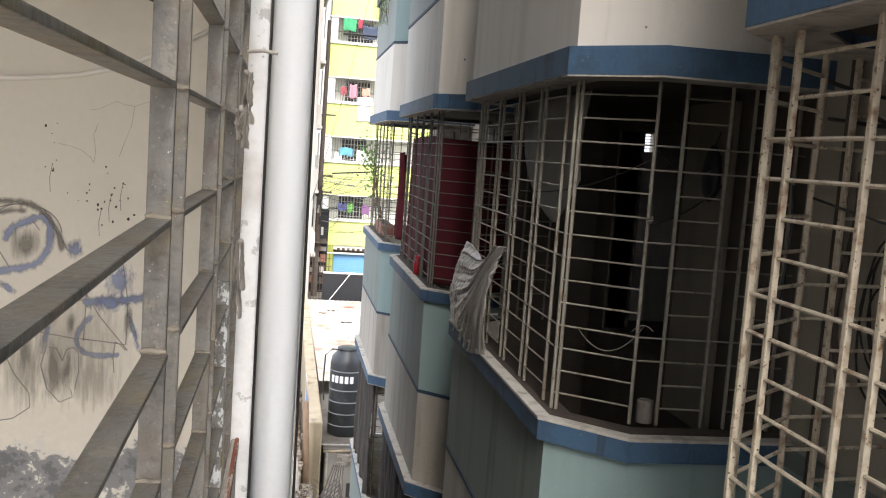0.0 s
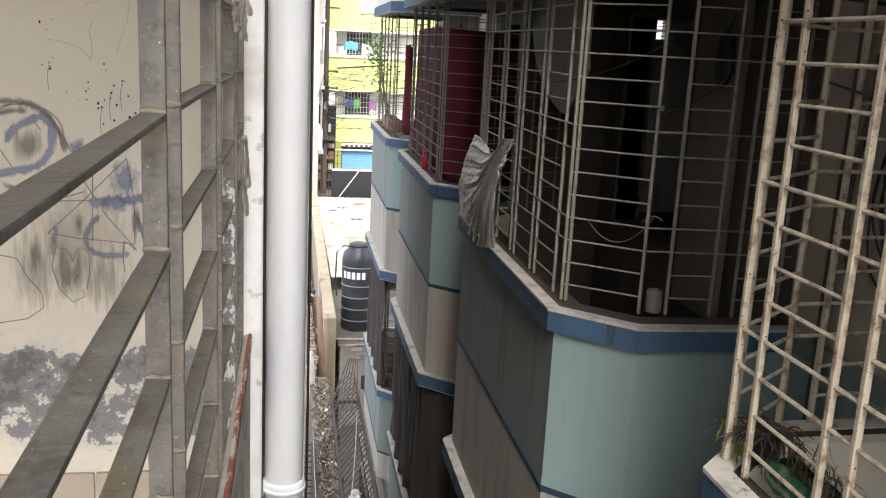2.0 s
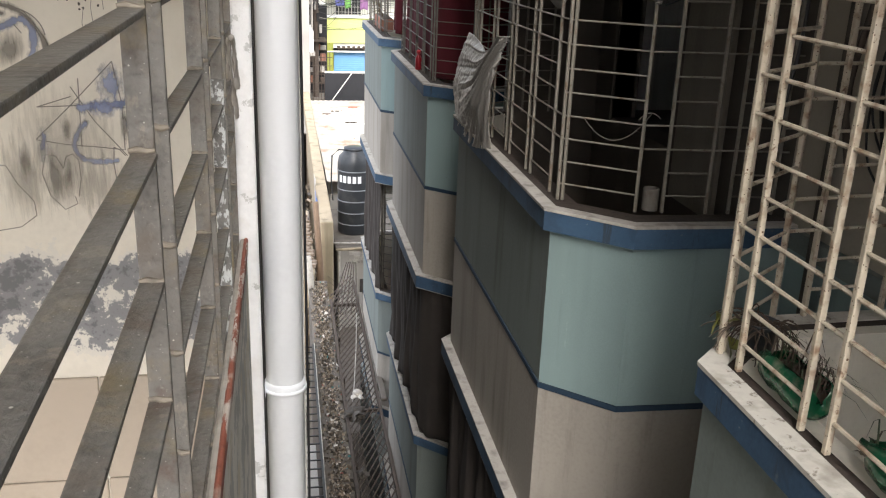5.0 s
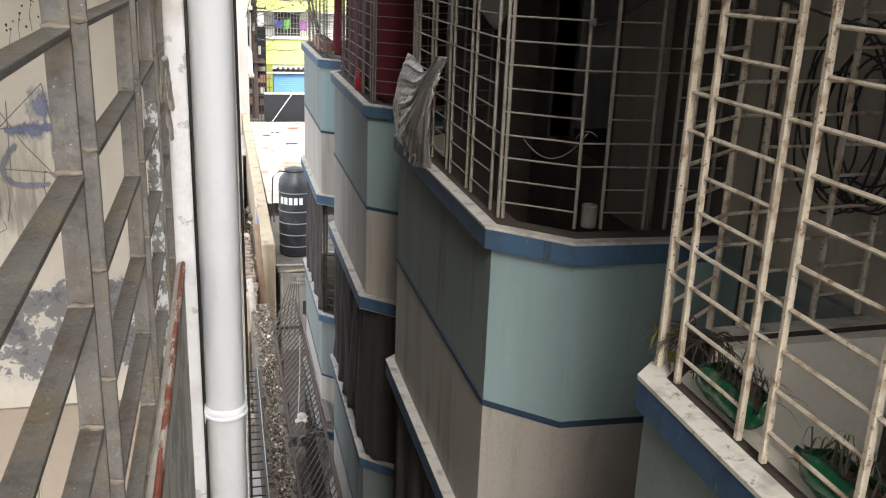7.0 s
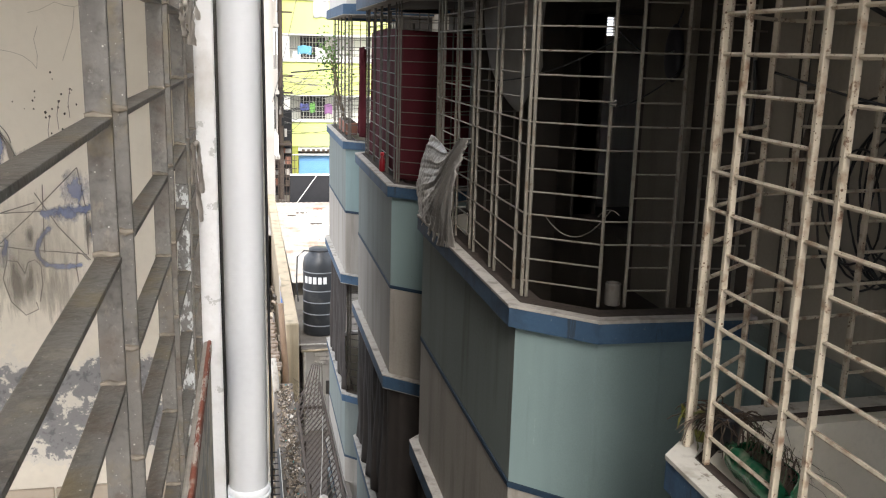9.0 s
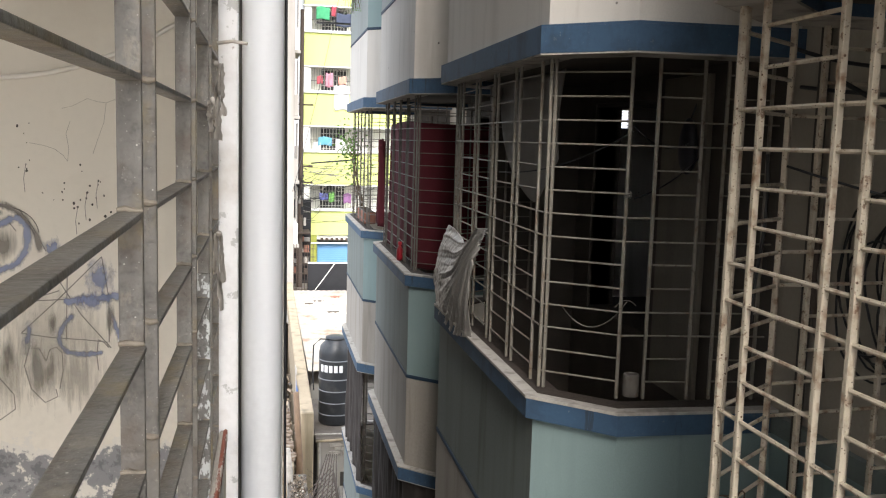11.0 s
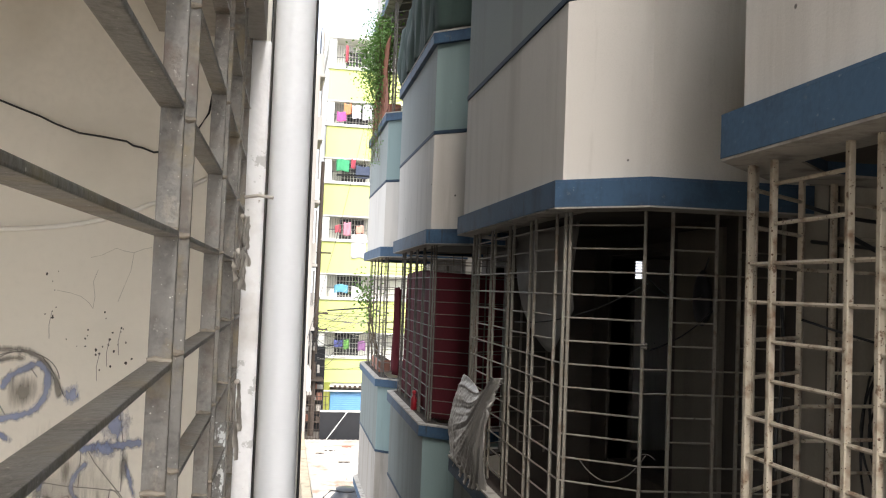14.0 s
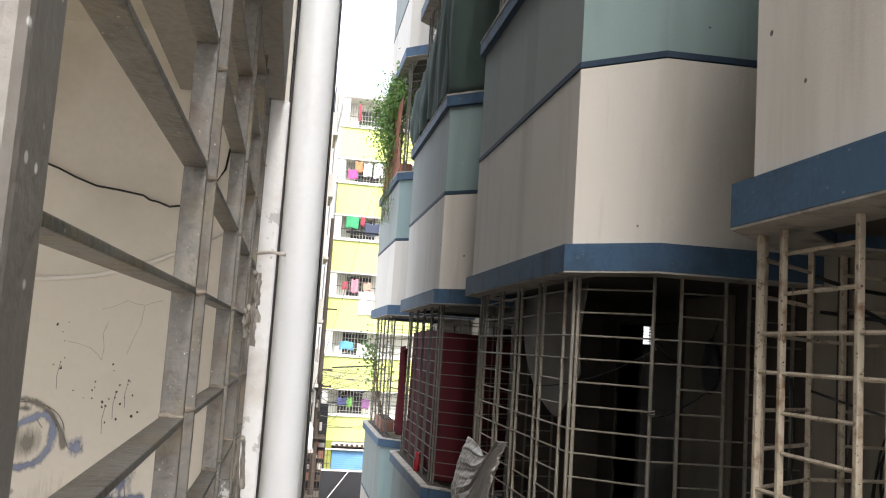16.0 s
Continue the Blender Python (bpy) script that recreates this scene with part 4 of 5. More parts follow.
def ribbon(bm, pts, w):
    """A flat drawn line on the end wall."""
    DRAWN[0] += 1
    y = 2.4485 - 0.00004 * DRAWN[0]
    vs = []
    for i, (x, z) in enumerate(pts):
        a, b = pts[max(i - 1, 0)], pts[min(i + 1, len(pts) - 1)]
        d = Vector((b[0] - a[0], b[1] - a[1]))
        d = d.normalized() if d.length > 1e-6 else Vector((1, 0))
        n = Vector((-d.y, d.x)) * w * 0.5
        vs.append((bm.verts.new((x - n.x, y, z - n.y)), bm.verts.new((x + n.x, y, z + n.y))))
    for u, v in zip(vs, vs[1:]):
        bm.faces.new((u[0], u[1], v[1], v[0]))


def loop_pts(cx, cz, rx, rz, a0, a1, n=30, wob=0.1, seed=0.0):
    return [(cx + rx * (1 + wob * noise.noise((a * 0.9, seed, 0))) * math.cos(a), cz + rz * (1 + wob * noise.noise((a * 0.9, seed, 4))) * math.sin(a)) for a in [a0 + (a1 - a0) * k / n for k in range(n + 1)]]


M_CRAYON = mat("grey_crayon", (0.22, 0.205, 0.19), 0.8, vary=0.2, scale=40, bump=0)
rng = random.Random(21)
scr = thing("wall_scribble", "child's crayon scribbles in grey on the cream wall", "drawing")
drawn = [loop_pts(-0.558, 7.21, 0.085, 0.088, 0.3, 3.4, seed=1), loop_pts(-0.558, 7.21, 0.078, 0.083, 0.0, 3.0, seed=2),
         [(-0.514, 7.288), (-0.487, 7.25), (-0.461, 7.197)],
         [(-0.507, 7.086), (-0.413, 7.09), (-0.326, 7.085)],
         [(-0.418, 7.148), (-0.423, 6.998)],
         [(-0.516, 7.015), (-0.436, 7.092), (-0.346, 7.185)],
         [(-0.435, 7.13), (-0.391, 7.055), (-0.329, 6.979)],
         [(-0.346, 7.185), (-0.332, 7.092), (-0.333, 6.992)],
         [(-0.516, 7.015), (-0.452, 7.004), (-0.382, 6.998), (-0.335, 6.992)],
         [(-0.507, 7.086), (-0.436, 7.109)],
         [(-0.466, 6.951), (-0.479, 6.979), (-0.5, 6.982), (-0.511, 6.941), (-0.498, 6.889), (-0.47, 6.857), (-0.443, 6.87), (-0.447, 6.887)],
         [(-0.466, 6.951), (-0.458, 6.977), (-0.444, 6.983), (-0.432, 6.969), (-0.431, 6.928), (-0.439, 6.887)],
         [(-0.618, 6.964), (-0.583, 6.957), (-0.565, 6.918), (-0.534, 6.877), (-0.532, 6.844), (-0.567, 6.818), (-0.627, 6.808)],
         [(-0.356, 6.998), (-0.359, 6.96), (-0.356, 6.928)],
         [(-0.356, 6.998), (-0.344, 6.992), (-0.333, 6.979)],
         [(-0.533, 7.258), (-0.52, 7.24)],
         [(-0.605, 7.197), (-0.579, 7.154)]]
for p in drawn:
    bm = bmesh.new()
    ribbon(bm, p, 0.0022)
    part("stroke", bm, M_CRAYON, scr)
def smear_mat(name, base, amount, streak):
    """Thin rubbed-in colour that fades out towards its borders, broken up by downward streaks."""
    m = mat(name, base, 0.9, vary=0.12, scale=30, bump=0)
    t = m.node_tree
    n, ln = t.nodes, t.links
    uv = n.new("ShaderNodeTexCoord")
    away = n.new("ShaderNodeVectorMath")
    away.operation = "LENGTH"
    ln.new(uv.outputs["UV"], away.inputs[0])
    geo = n.new("ShaderNodeNewGeometry")
    mp = n.new("ShaderNodeMapping")
    mp.inputs["Scale"].default_value = (1.0, 1.0, streak)
    ln.new(geo.outputs["Position"], mp.inputs[0])
    no = n.new("ShaderNodeTexNoise")
    no.inputs["Scale"].default_value, no.inputs["Detail"].default_value, no.inputs["Roughness"].default_value = 85, 6, 0.6
    ln.new(mp.outputs[0], no.inputs["Vector"])
    edge = n.new("ShaderNodeMath")
    edge.operation = "MULTIPLY_ADD"
    edge.inputs[1].default_value = 1.5
    ln.new(no.outputs[0], edge.inputs[0])
    neg = n.new("ShaderNodeMath")
    neg.operation = "MULTIPLY"
    neg.inputs[1].default_value = -0.95
    ln.new(away.outputs["Value"], neg.inputs[0])
    ln.new(neg.outputs[0], edge.inputs[2])
    r = n.new("ShaderNodeMapRange")
    r.inputs["From Min"].default_value, r.inputs["From Max"].default_value, r.inputs["To Max"].default_value = 0.0, 0.55, amount
    ln.new(edge.outputs[0], r.inputs[0])
    ln.new(r.outputs[0], n["Principled BSDF"].inputs["Alpha"])
    return m


def smear(pts, w, material, parent):
    """A soft band along a drawn line; its borders carry the fade."""
    DRAWN[0] += 1
    y = 2.4485 - 0.00006 * DRAWN[0]
    bm = bmesh.new()
    uv = bm.loops.layers.uv.new("UVMap")
    rows, n = [], len(pts) - 1
    for i, (x, z) in enumerate(pts):
        a, b = pts[max(i - 1, 0)], pts[min(i + 1, n)]
        d = Vector((b[0] - a[0], b[1] - a[1])).normalized()
        side = Vector((-d.y, d.x)) * w * 0.6
        end = 0.75 if i in (0, n) else 0.0
        rows.append([(bm.verts.new((x + side.x * q, y, z + side.y * q)), (end, q)) for q in (-1.0, 0.0, 1.0)])
    for p, q in zip(rows, rows[1:]):
        for e in range(2):
            f = bm.faces.new([v for v, _ in (p[e], p[e + 1], q[e + 1], q[e])])
            for lp, (_, c) in zip(f.loops, (p[e], p[e + 1], q[e + 1], q[e])):
                lp[uv].uv = c
    part("smear", bm, material, parent)


def smear_patch(cx, cz, w, h, material, parent):
    DRAWN[0] += 1
    y = 2.4485 - 0.00006 * DRAWN[0]
    bm = bmesh.new()
    uv = bm.loops.layers.uv.new("UVMap")
    f = bm.faces.new([bm.verts.new((cx + a * w * 0.6, y, cz + b * h * 0.6)) for a, b in ((-1, -1), (1, -1), (1, 1), (-1, 1))])
    for lp, c in zip(f.loops, ((-1, -1), (1, -1), (1, 1), (-1, 1))):
        lp[uv].uv = c
    part("smear", bm, material, parent)


def curve_pts(pts, n=4):
    """Rounded line through a few corner points."""
    q = [Vector(p) for p in pts]
    q = [q[0] * 2 - q[1], *q, q[-1] * 2 - q[-2]]
    out = []
    for a, b, c, d in zip(q, q[1:], q[2:], q[3:]):
        for k in range(n):
            t = k / n
            out.append(0.5 * ((2 * b) + (c - a) * t + (2 * a - 5 * b + 4 * c - d) * t * t + (3 * b - a - 3 * c + d) * t ** 3))
    return [tuple(v) for v in (*out, q[-2])]


M_SMUDGE = mat("grey_smudge", (0.44, 0.42, 0.375), 0.85, vary=0.1, scale=30, stain=(0.60, 0.56, 0.48), stain_amt=1.0, stain_scale=30, bump=0)
M_BLUE_SMEAR = smear_mat("rubbed_blue_crayon", (0.27, 0.32, 0.50), 0.72, 0.45)
M_GREY_SMEAR = smear_mat("rubbed_grey_crayon", (0.24, 0.225, 0.205), 0.62, 0.14)
M_FAINT_SMEAR = smear_mat("faint_grey_grime", (0.36, 0.34, 0.30), 0.32, 0.12)
bl = thing("chalk_scribble", "smeared blue crayon scribbles on the cream wall", "drawing")
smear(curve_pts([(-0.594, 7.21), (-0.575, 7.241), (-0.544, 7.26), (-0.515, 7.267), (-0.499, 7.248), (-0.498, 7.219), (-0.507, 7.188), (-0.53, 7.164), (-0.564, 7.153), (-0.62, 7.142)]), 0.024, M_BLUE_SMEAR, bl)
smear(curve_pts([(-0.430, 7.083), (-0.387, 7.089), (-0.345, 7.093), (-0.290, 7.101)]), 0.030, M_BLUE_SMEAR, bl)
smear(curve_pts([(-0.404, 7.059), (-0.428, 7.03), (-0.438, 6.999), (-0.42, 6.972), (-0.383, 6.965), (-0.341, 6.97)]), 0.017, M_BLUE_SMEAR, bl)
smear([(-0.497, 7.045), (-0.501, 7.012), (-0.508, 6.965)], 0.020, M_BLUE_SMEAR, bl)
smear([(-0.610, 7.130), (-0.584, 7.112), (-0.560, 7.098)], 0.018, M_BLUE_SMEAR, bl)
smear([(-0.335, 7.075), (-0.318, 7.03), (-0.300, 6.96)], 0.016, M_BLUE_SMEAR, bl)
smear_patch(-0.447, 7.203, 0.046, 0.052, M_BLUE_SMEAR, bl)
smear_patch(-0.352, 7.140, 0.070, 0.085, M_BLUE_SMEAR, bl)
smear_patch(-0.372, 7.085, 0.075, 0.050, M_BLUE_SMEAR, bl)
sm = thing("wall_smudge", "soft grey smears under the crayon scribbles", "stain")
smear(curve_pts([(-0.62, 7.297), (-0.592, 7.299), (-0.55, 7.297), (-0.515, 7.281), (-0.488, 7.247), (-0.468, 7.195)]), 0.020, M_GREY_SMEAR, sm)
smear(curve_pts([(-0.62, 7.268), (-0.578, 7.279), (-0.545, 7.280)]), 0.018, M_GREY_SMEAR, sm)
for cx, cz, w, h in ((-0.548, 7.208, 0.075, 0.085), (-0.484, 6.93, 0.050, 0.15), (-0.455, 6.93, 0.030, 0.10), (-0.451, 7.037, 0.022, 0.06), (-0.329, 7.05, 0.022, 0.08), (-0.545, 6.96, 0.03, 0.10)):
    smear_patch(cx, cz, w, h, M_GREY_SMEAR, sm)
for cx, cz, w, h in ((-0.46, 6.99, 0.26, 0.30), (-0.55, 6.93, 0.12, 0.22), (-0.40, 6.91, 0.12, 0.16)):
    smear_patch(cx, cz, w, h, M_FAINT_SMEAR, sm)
M_INK = mat("dried_black_ink", (0.05, 0.045, 0.04), 0.6, vary=0.2, scale=60, bump=0)
sp = thing("ink_splashes", "small black ink splashes on the cream wall", "stain")
for k in range(34):
    x, z = (-0.385 + rng.gauss(0, 0.045), 7.315 + rng.gauss(0, 0.028)) if k < 26 else (-0.50 + rng.gauss(0, 0.012), 7.41 + rng.gauss(0, 0.03))
    bm = bmesh.new()
    r = rng.uniform(0.0010, 0.0030)
    bm.faces.new([bm.verts.new((x + r * rng.uniform(0.6, 1.3) * math.cos(0.785 * q), 2.4478, z + r * rng.uniform(0.7, 1.6) * math.sin(0.785 * q))) for q in range(8)])
    part("spot", bm, M_INK, sp)
    if k % 9 == 0:
        bm = bmesh.new()
        ribbon(bm, [(x, z), (x - 0.005, z - 0.03), (x - 0.003, z - 0.06)], 0.0012)
        part("spot", bm, M_CRAYON, sp)
ck = thing("wall_cracks", "fine hairline cracks in the cream wall", "crack")
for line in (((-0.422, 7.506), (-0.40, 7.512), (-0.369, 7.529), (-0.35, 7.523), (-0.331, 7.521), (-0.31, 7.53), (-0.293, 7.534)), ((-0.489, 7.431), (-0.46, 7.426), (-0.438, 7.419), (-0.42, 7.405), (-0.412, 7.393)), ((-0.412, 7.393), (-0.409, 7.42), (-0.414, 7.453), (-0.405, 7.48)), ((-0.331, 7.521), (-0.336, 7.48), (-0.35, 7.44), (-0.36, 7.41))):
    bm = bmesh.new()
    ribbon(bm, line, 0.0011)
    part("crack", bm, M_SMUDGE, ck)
cable("wall_cable", [(-0.72, 2.443, 7.556), (-0.62, 2.443, 7.559), (-0.56, 2.443, 7.564), (-0.50, 2.443, 7.571), (-0.445, 2.443, 7.580), (-0.396, 2.443, 7.593), (-0.35, 2.443, 7.609), (-0.304, 2.443, 7.629), (-0.237, 2.443, 7.663), (-0.16, 2.443, 7.71)], 0.0052, M_WCABLE, "white cable along the balcony wall", 8)
cable("wall_cable", [(-0.74, 2.444, 7.89), (-0.66, 2.444, 7.853), (-0.584, 2.444, 7.826), (-0.545, 2.444, 7.813), (-0.509, 2.444, 7.797), (-0.461, 2.444, 7.781), (-0.41, 2.444, 7.776), (-0.359, 2.444, 7.769), (-0.345, 2.444, 7.760), (-0.325, 2.444, 7.757), (-0.30, 2.444, 7.748), (-0.26, 2.444, 7.756), (-0.235, 2.444, 7.78), (-0.207, 2.444, 7.806), (-0.184, 2.444, 7.846), (-0.17, 2.444, 7.95)], 0.0025, M_CABLE, "thin dark cable along the balcony wall", 6)
cable("hanging_cable", [(-0.155, 2.43, 7.95), (-0.150, 2.43, 7.7), (-0.146, 2.43, 7.45), (-0.150, 2.43, 7.25), (-0.14, 2.43, 7.18)], 0.004, M_RUST, "brown cable hanging behind the grille", 6)
# skirting tiles
tiles = thing("wall_skirting", "beige glazed tiles along the balcony wall base", "tiles", kind="structure")
tm = mesh_of("tile", bx(-0.148, 0.148, -0.005, 0.005, -0.138, 0.138, 0.002), M_TILE)
for a in range(6):
    for b in range(3):
        shared("tile", tm, tiles, pose(-0.435 + 0.149 - 0.30 * a + (0.30 if a == 0 else 0) * 0, 2.446, 6.302 - 0.28 * b))
# rags tied to the window grille
def rag(y, z, drop, seed, label, x=-0.085):
    r = random.Random(seed)
    t = thing("rag", label, "rag", "rags on the grille")
    bm = bmesh.new()
    bmesh.ops.create_icosphere(bm, subdivisions=3, radius=0.0055)
    for v in bm.verts:
        v.co = v.co * (1 + 0.9 * noise.noise(v.co * 60 + Vector((seed, 0, 0)))) + Vector((x, y, z))
    part("knot", bm, M_RAG, t, smooth=True)
    for k in range(5):
        bm = bmesh.new()
        d = drop * r.uniform(0.5, 1.0)
        x0, y0, lean, w = x + r.uniform(-0.008, 0.012), y + r.uniform(-0.012, 0.012), r.uniform(-0.12, 0.16), r.uniform(0.006, 0.011)
        rows = []
        for q in range(15):
            s = q / 14
            rows.append([bm.verts.new((x0 + lean * d * s + 0.005 * noise.noise((s * 5, k, seed + 3 * e)), y0 + (e - 1.5) * w * (0.35 + 0.75 * s) + 0.006 * noise.noise((s * 4, k + 9, seed)), z - d * s * (1 + 0.06 * noise.noise((e * 3.1, k, seed)))) ) for e in range(4)])
            for e in (1, 3):
                rows[-1][e].co.x += 0.0045 * (0.4 + s)
        for p, q in zip(rows, rows[1:]):
            for e in range(3):
                bm.faces.new((p[e], p[e + 1], q[e + 1], q[e]))
        part("tail", bm, M_RAG, t, smooth=True)


rag(2.23, 7.60, 0.12, 1, "dirty white rag knotted on the grille")
rag(2.05, 7.52, 0.07, 2, "dirty white rag knotted on the grille")
rag(2.25, 7.26, 0.16, 3, "dirty white cloth strip hanging from the grille")
cable("rope_end", [(-0.09, 2.30, 7.645), (-0.06, 2.30, 7.65), (-0.03, 2.28, 7.645)], 0.004, M_RAG, "short end of pale rope on the grille", 6)
# black cables that follow the drain pipe
cable("pipe_cable", [(0.058 + 0.004 * math.sin(z * 1.3), 2.66, z) for z in [0.5 * k for k in range(35)]], 0.004, M_CABLE, "black cable running down beside the drain pipe", 6)
cable("pipe_cable", [(0.054, 2.70 + 0.01 * math.sin(z), z) for z in [0.5 * k for k in range(35)]], 0.003, M_WCABLE, "white cable running down beside the drain pipe", 6)
# Thin black tube draws the dark line between pillar and pipe.
cable("pipe_cable", [(-0.0545 + 0.0012 * math.sin(z * 2.1), 2.515, z) for z in [0.5 * k for k in range(35)]], 0.0036, M_CABLE, "thin black line in the gap between pillar and pipe", 6)
cl = thing("pipe_clamp", "small white plastic pipe clamp", "clamp")
part("band", lathe(bmesh.new(), [(0.0545, 6.306), (0.0575, 6.307), (0.0575, 6.316), (0.0545, 6.317)], 0.001, 2.60, 32), M_PIPE, cl, smooth=True)
part("lug", bx(-0.066, -0.050, 2.555, 2.585, 6.300, 6.330, 0.003), M_PIPE, cl)

# ---------------------------------------------------------------- bottom of the lane
rng = random.Random(31)
ledge = solid("boundary_ledge", bx(0.34, 0.64, 6.0, 14.2, 0.0, 2.12, 0.01), M_GROUND, "dirty concrete boundary wall top strewn with rubbish", "wall", kind="structure")
bm = bmesh.new()
for k in range(4200):
    s = rng.uniform(0.005, 0.020) if rng.random() < 0.93 else rng.uniform(0.020, 0.030)
    c = Vector((rng.gauss(0.50, 0.06), rng.uniform(6.2, 14.1), 2.122 + s * 0.4))
    c.x = min(max(c.x, 0.35), 0.63)
    q = Euler((rng.uniform(0, 6), rng.uniform(0, 6), rng.uniform(0, 6))).to_matrix()
    vs = [bm.verts.new(c + q @ Vector((a * s, b * s * rng.uniform(0.4, 1), d * s * 0.2))) for a, b, d in ((-1, -1, 0), (1, -1, 1), (1, 1, 0), (-1, 1, 1))]
    bm.faces.new(vs)
M_BAMBOO = mat("old_brown_bamboo", (0.19, 0.125, 0.08), 0.7, vary=0.2, scale=8, bump=0.2)
M_BRICK = mat("old_brown_brick", (0.17, 0.125, 0.09), 0.9, vary=0.25, scale=12, stain=(0.30, 0.27, 0.22), stain_amt=0.8, stain_scale=14, bump=0.5)
M_RUBBISH = mat("mixed_rubbish", (0.30, 0.27, 0.23), 0.8, vary=0.3, scale=10, bump=0.1)
rn = M_RUBBISH.node_tree
isl = rn.nodes.new("ShaderNodeNewGeometry")
rr = rn.nodes.new("ShaderNodeValToRGB")
rr.color_ramp.interpolation = "CONSTANT"
cols = [(0.0, (0.09, 0.07, 0.05)), (0.3, (0.24, 0.19, 0.14)), (0.55, (0.06, 0.05, 0.04)), (0.74, (0.55, 0.51, 0.45)), (0.82, (0.34, 0.28, 0.21)), (0.975, (0.34, 0.12, 0.10)), (0.992, (0.08, 0.24, 0.24))]
rr.color_ramp.elements[0].color = (*cols[0][1], 1)
rr.color_ramp.elements[1].position, rr.color_ramp.elements[1].color = cols[1][0], (*cols[1][1], 1)
for p, c in cols[2:]:
    rr.color_ramp.elements.new(p).color = (*c, 1)
rn.links.new(isl.outputs["Random Per Island"], rr.inputs[0])
rn.links.new(rr.outputs[0], rn.nodes["Principled BSDF"].inputs["Base Color"])
solid("rubbish", bm, M_RUBBISH, "scattered litter, dead leaves and scraps", "rubbish", kind="stuff")
# slanting iron mesh that roofs the passage beside the block
gm = thing("passage_mesh", "rusty iron bar mesh roofing the passage below", "iron mesh")
for x, y0, y1 in ((0.655, 6.2, 13.2), (1.06, 6.2, 14.0)):
    part("frame_bar", bx(x - 0.018, x + 0.018, y0, y1, 2.16, 2.20, 0.003), M_RUST, gm)
for k in range(54):
    y = 5.4 + 0.15 * k
    part("mesh_rod", tube(bmesh.new(), [(0.655, y, 2.185), (1.06, y + 0.95, 2.185)], 0.0085, 5), M_RUST, gm)
for k in range(30):
    y = 6.0 + 0.25 * k
    part("mesh_rod", tube(bmesh.new(), [(1.06, y, 2.197), (0.655, y + 0.95, 2.197)], 0.004, 4), M_RUST, gm)
for y in (9.75, 13.0):
    part("cross_bar", bx(0.64, 1.08, y, y + 0.03, 2.15, 2.19), M_RUST, gm)
for k in range(6):
    part("loose_rod", tube(bmesh.new(), [(0.60 + 0.08 * k, 12.6, 2.2), (0.95 + 0.03 * k, 14.0, 2.5)], 0.010, 5), M_RUST, gm)
for k in range(4):
    part("support", bx(0.66, 0.70, 6.6 + 2.0 * k, 6.64 + 2.0 * k, 0, 2.16), M_RUST, gm)
# paper and a plastic bag caught on the mesh
for nm, c, s, m_, lb in (("plastic_bag", (0.82, 10.05, 2.22), 0.06, M_RAG, "dirty white plastic bag caught on the mesh"), ("paper_scrap", (0.745, 9.62, 2.21), 0.10, M_RUBBISH, "torn brown packaging lying on the mesh"), ("cloth_scrap", (0.72, 8.4, 2.21), 0.05, M_RUBBISH, "crumpled pink scrap on the mesh")):
    bm = bmesh.new()
    bmesh.ops.create_icosphere(bm, subdivisions=3, radius=s)
    for v in bm.verts:
        v.co = Vector((v.co.x, v.co.y * 1.3, v.co.z * 0.5)) * (1 + 1.5 * noise.noise(v.co * 22 + Vector(c))) + Vector(c)
    solid(nm, bm, m_, lb, "rubbish")
cable("mesh_wire", [(1.0, 12.58, 2.215), (0.90, 11.4, 2.21), (0.80, 10.4, 2.215), (0.741, 9.9, 2.22)], 0.006, M_CEMENT, "pale wire lying on the iron mesh", 6)
# black ladder-like railing on the other side of the ledge
rl = thing("iron_railing", "black iron railing lying flat above the drain", "railing")
for x in (0.12, 0.325):
    part("rail", bx(x - 0.012, x + 0.012, 5.0, 11.6, 2.18, 2.20), M_CABLE, rl)
rung = mesh_of("rung", bx(0.12, 0.325, -0.007, 0.007, 2.182, 2.194), M_CABLE)
for k in range(40):
    shared("rung", rung, rl, pose(0, 5.1 + 0.165 * k, 0))
part("support", bx(0.31, 0.34, 5.0, 11.6, 0, 2.18), M_RUST, rl)
cable("edge_pipe", [(0.335, 5.0, 2.215), (0.34, 8.0, 2.21), (0.345, 11.6, 2.215)], 0.006, M_CEMENT, "pale plastic water pipe along the ledge", 8)
solid("drain_board", bx(0.05, 0.30, 8.6, 10.0, 1.55, 1.60), M_FARGREY, "grey board over the drain", "board")
solid("drain_board", bx(0.05, 0.22, 10.6, 12.0, 1.75, 1.80), M_CEMENT, "pale concrete slab over the drain", "slab")
# pale concrete slabs on the ground under the mesh
solid("ground_slab", bx(0.70, 1.08, 7.2, 9.4, 0.0, 0.12, 0.01), M_GROUND, "worn grey concrete slab", "slab")
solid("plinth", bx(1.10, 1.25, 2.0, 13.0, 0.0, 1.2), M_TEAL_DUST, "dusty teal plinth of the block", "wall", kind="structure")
solid("side_ledge", bx(1.075, 1.14, 9.8, 13.2, 2.26, 2.30, 0.005), M_GROUND, "pale cement ledge beside the mesh", "ledge")

# ---------------------------------------------------------------- small structure with the water tank
st = thing("tank_house", "small grey masonry shed carrying a water tank", "shed")
part("wall", bx(0.98, 3.0, 17.0, 19.6, 0.0, 1.66, 0.01), M_FARGREY, st)
part("slab", bx(0.94, 3.0, 16.95, 19.6, 1.68, 1.738, 0.01), M_GROUND, st, "worn concrete slab edge")
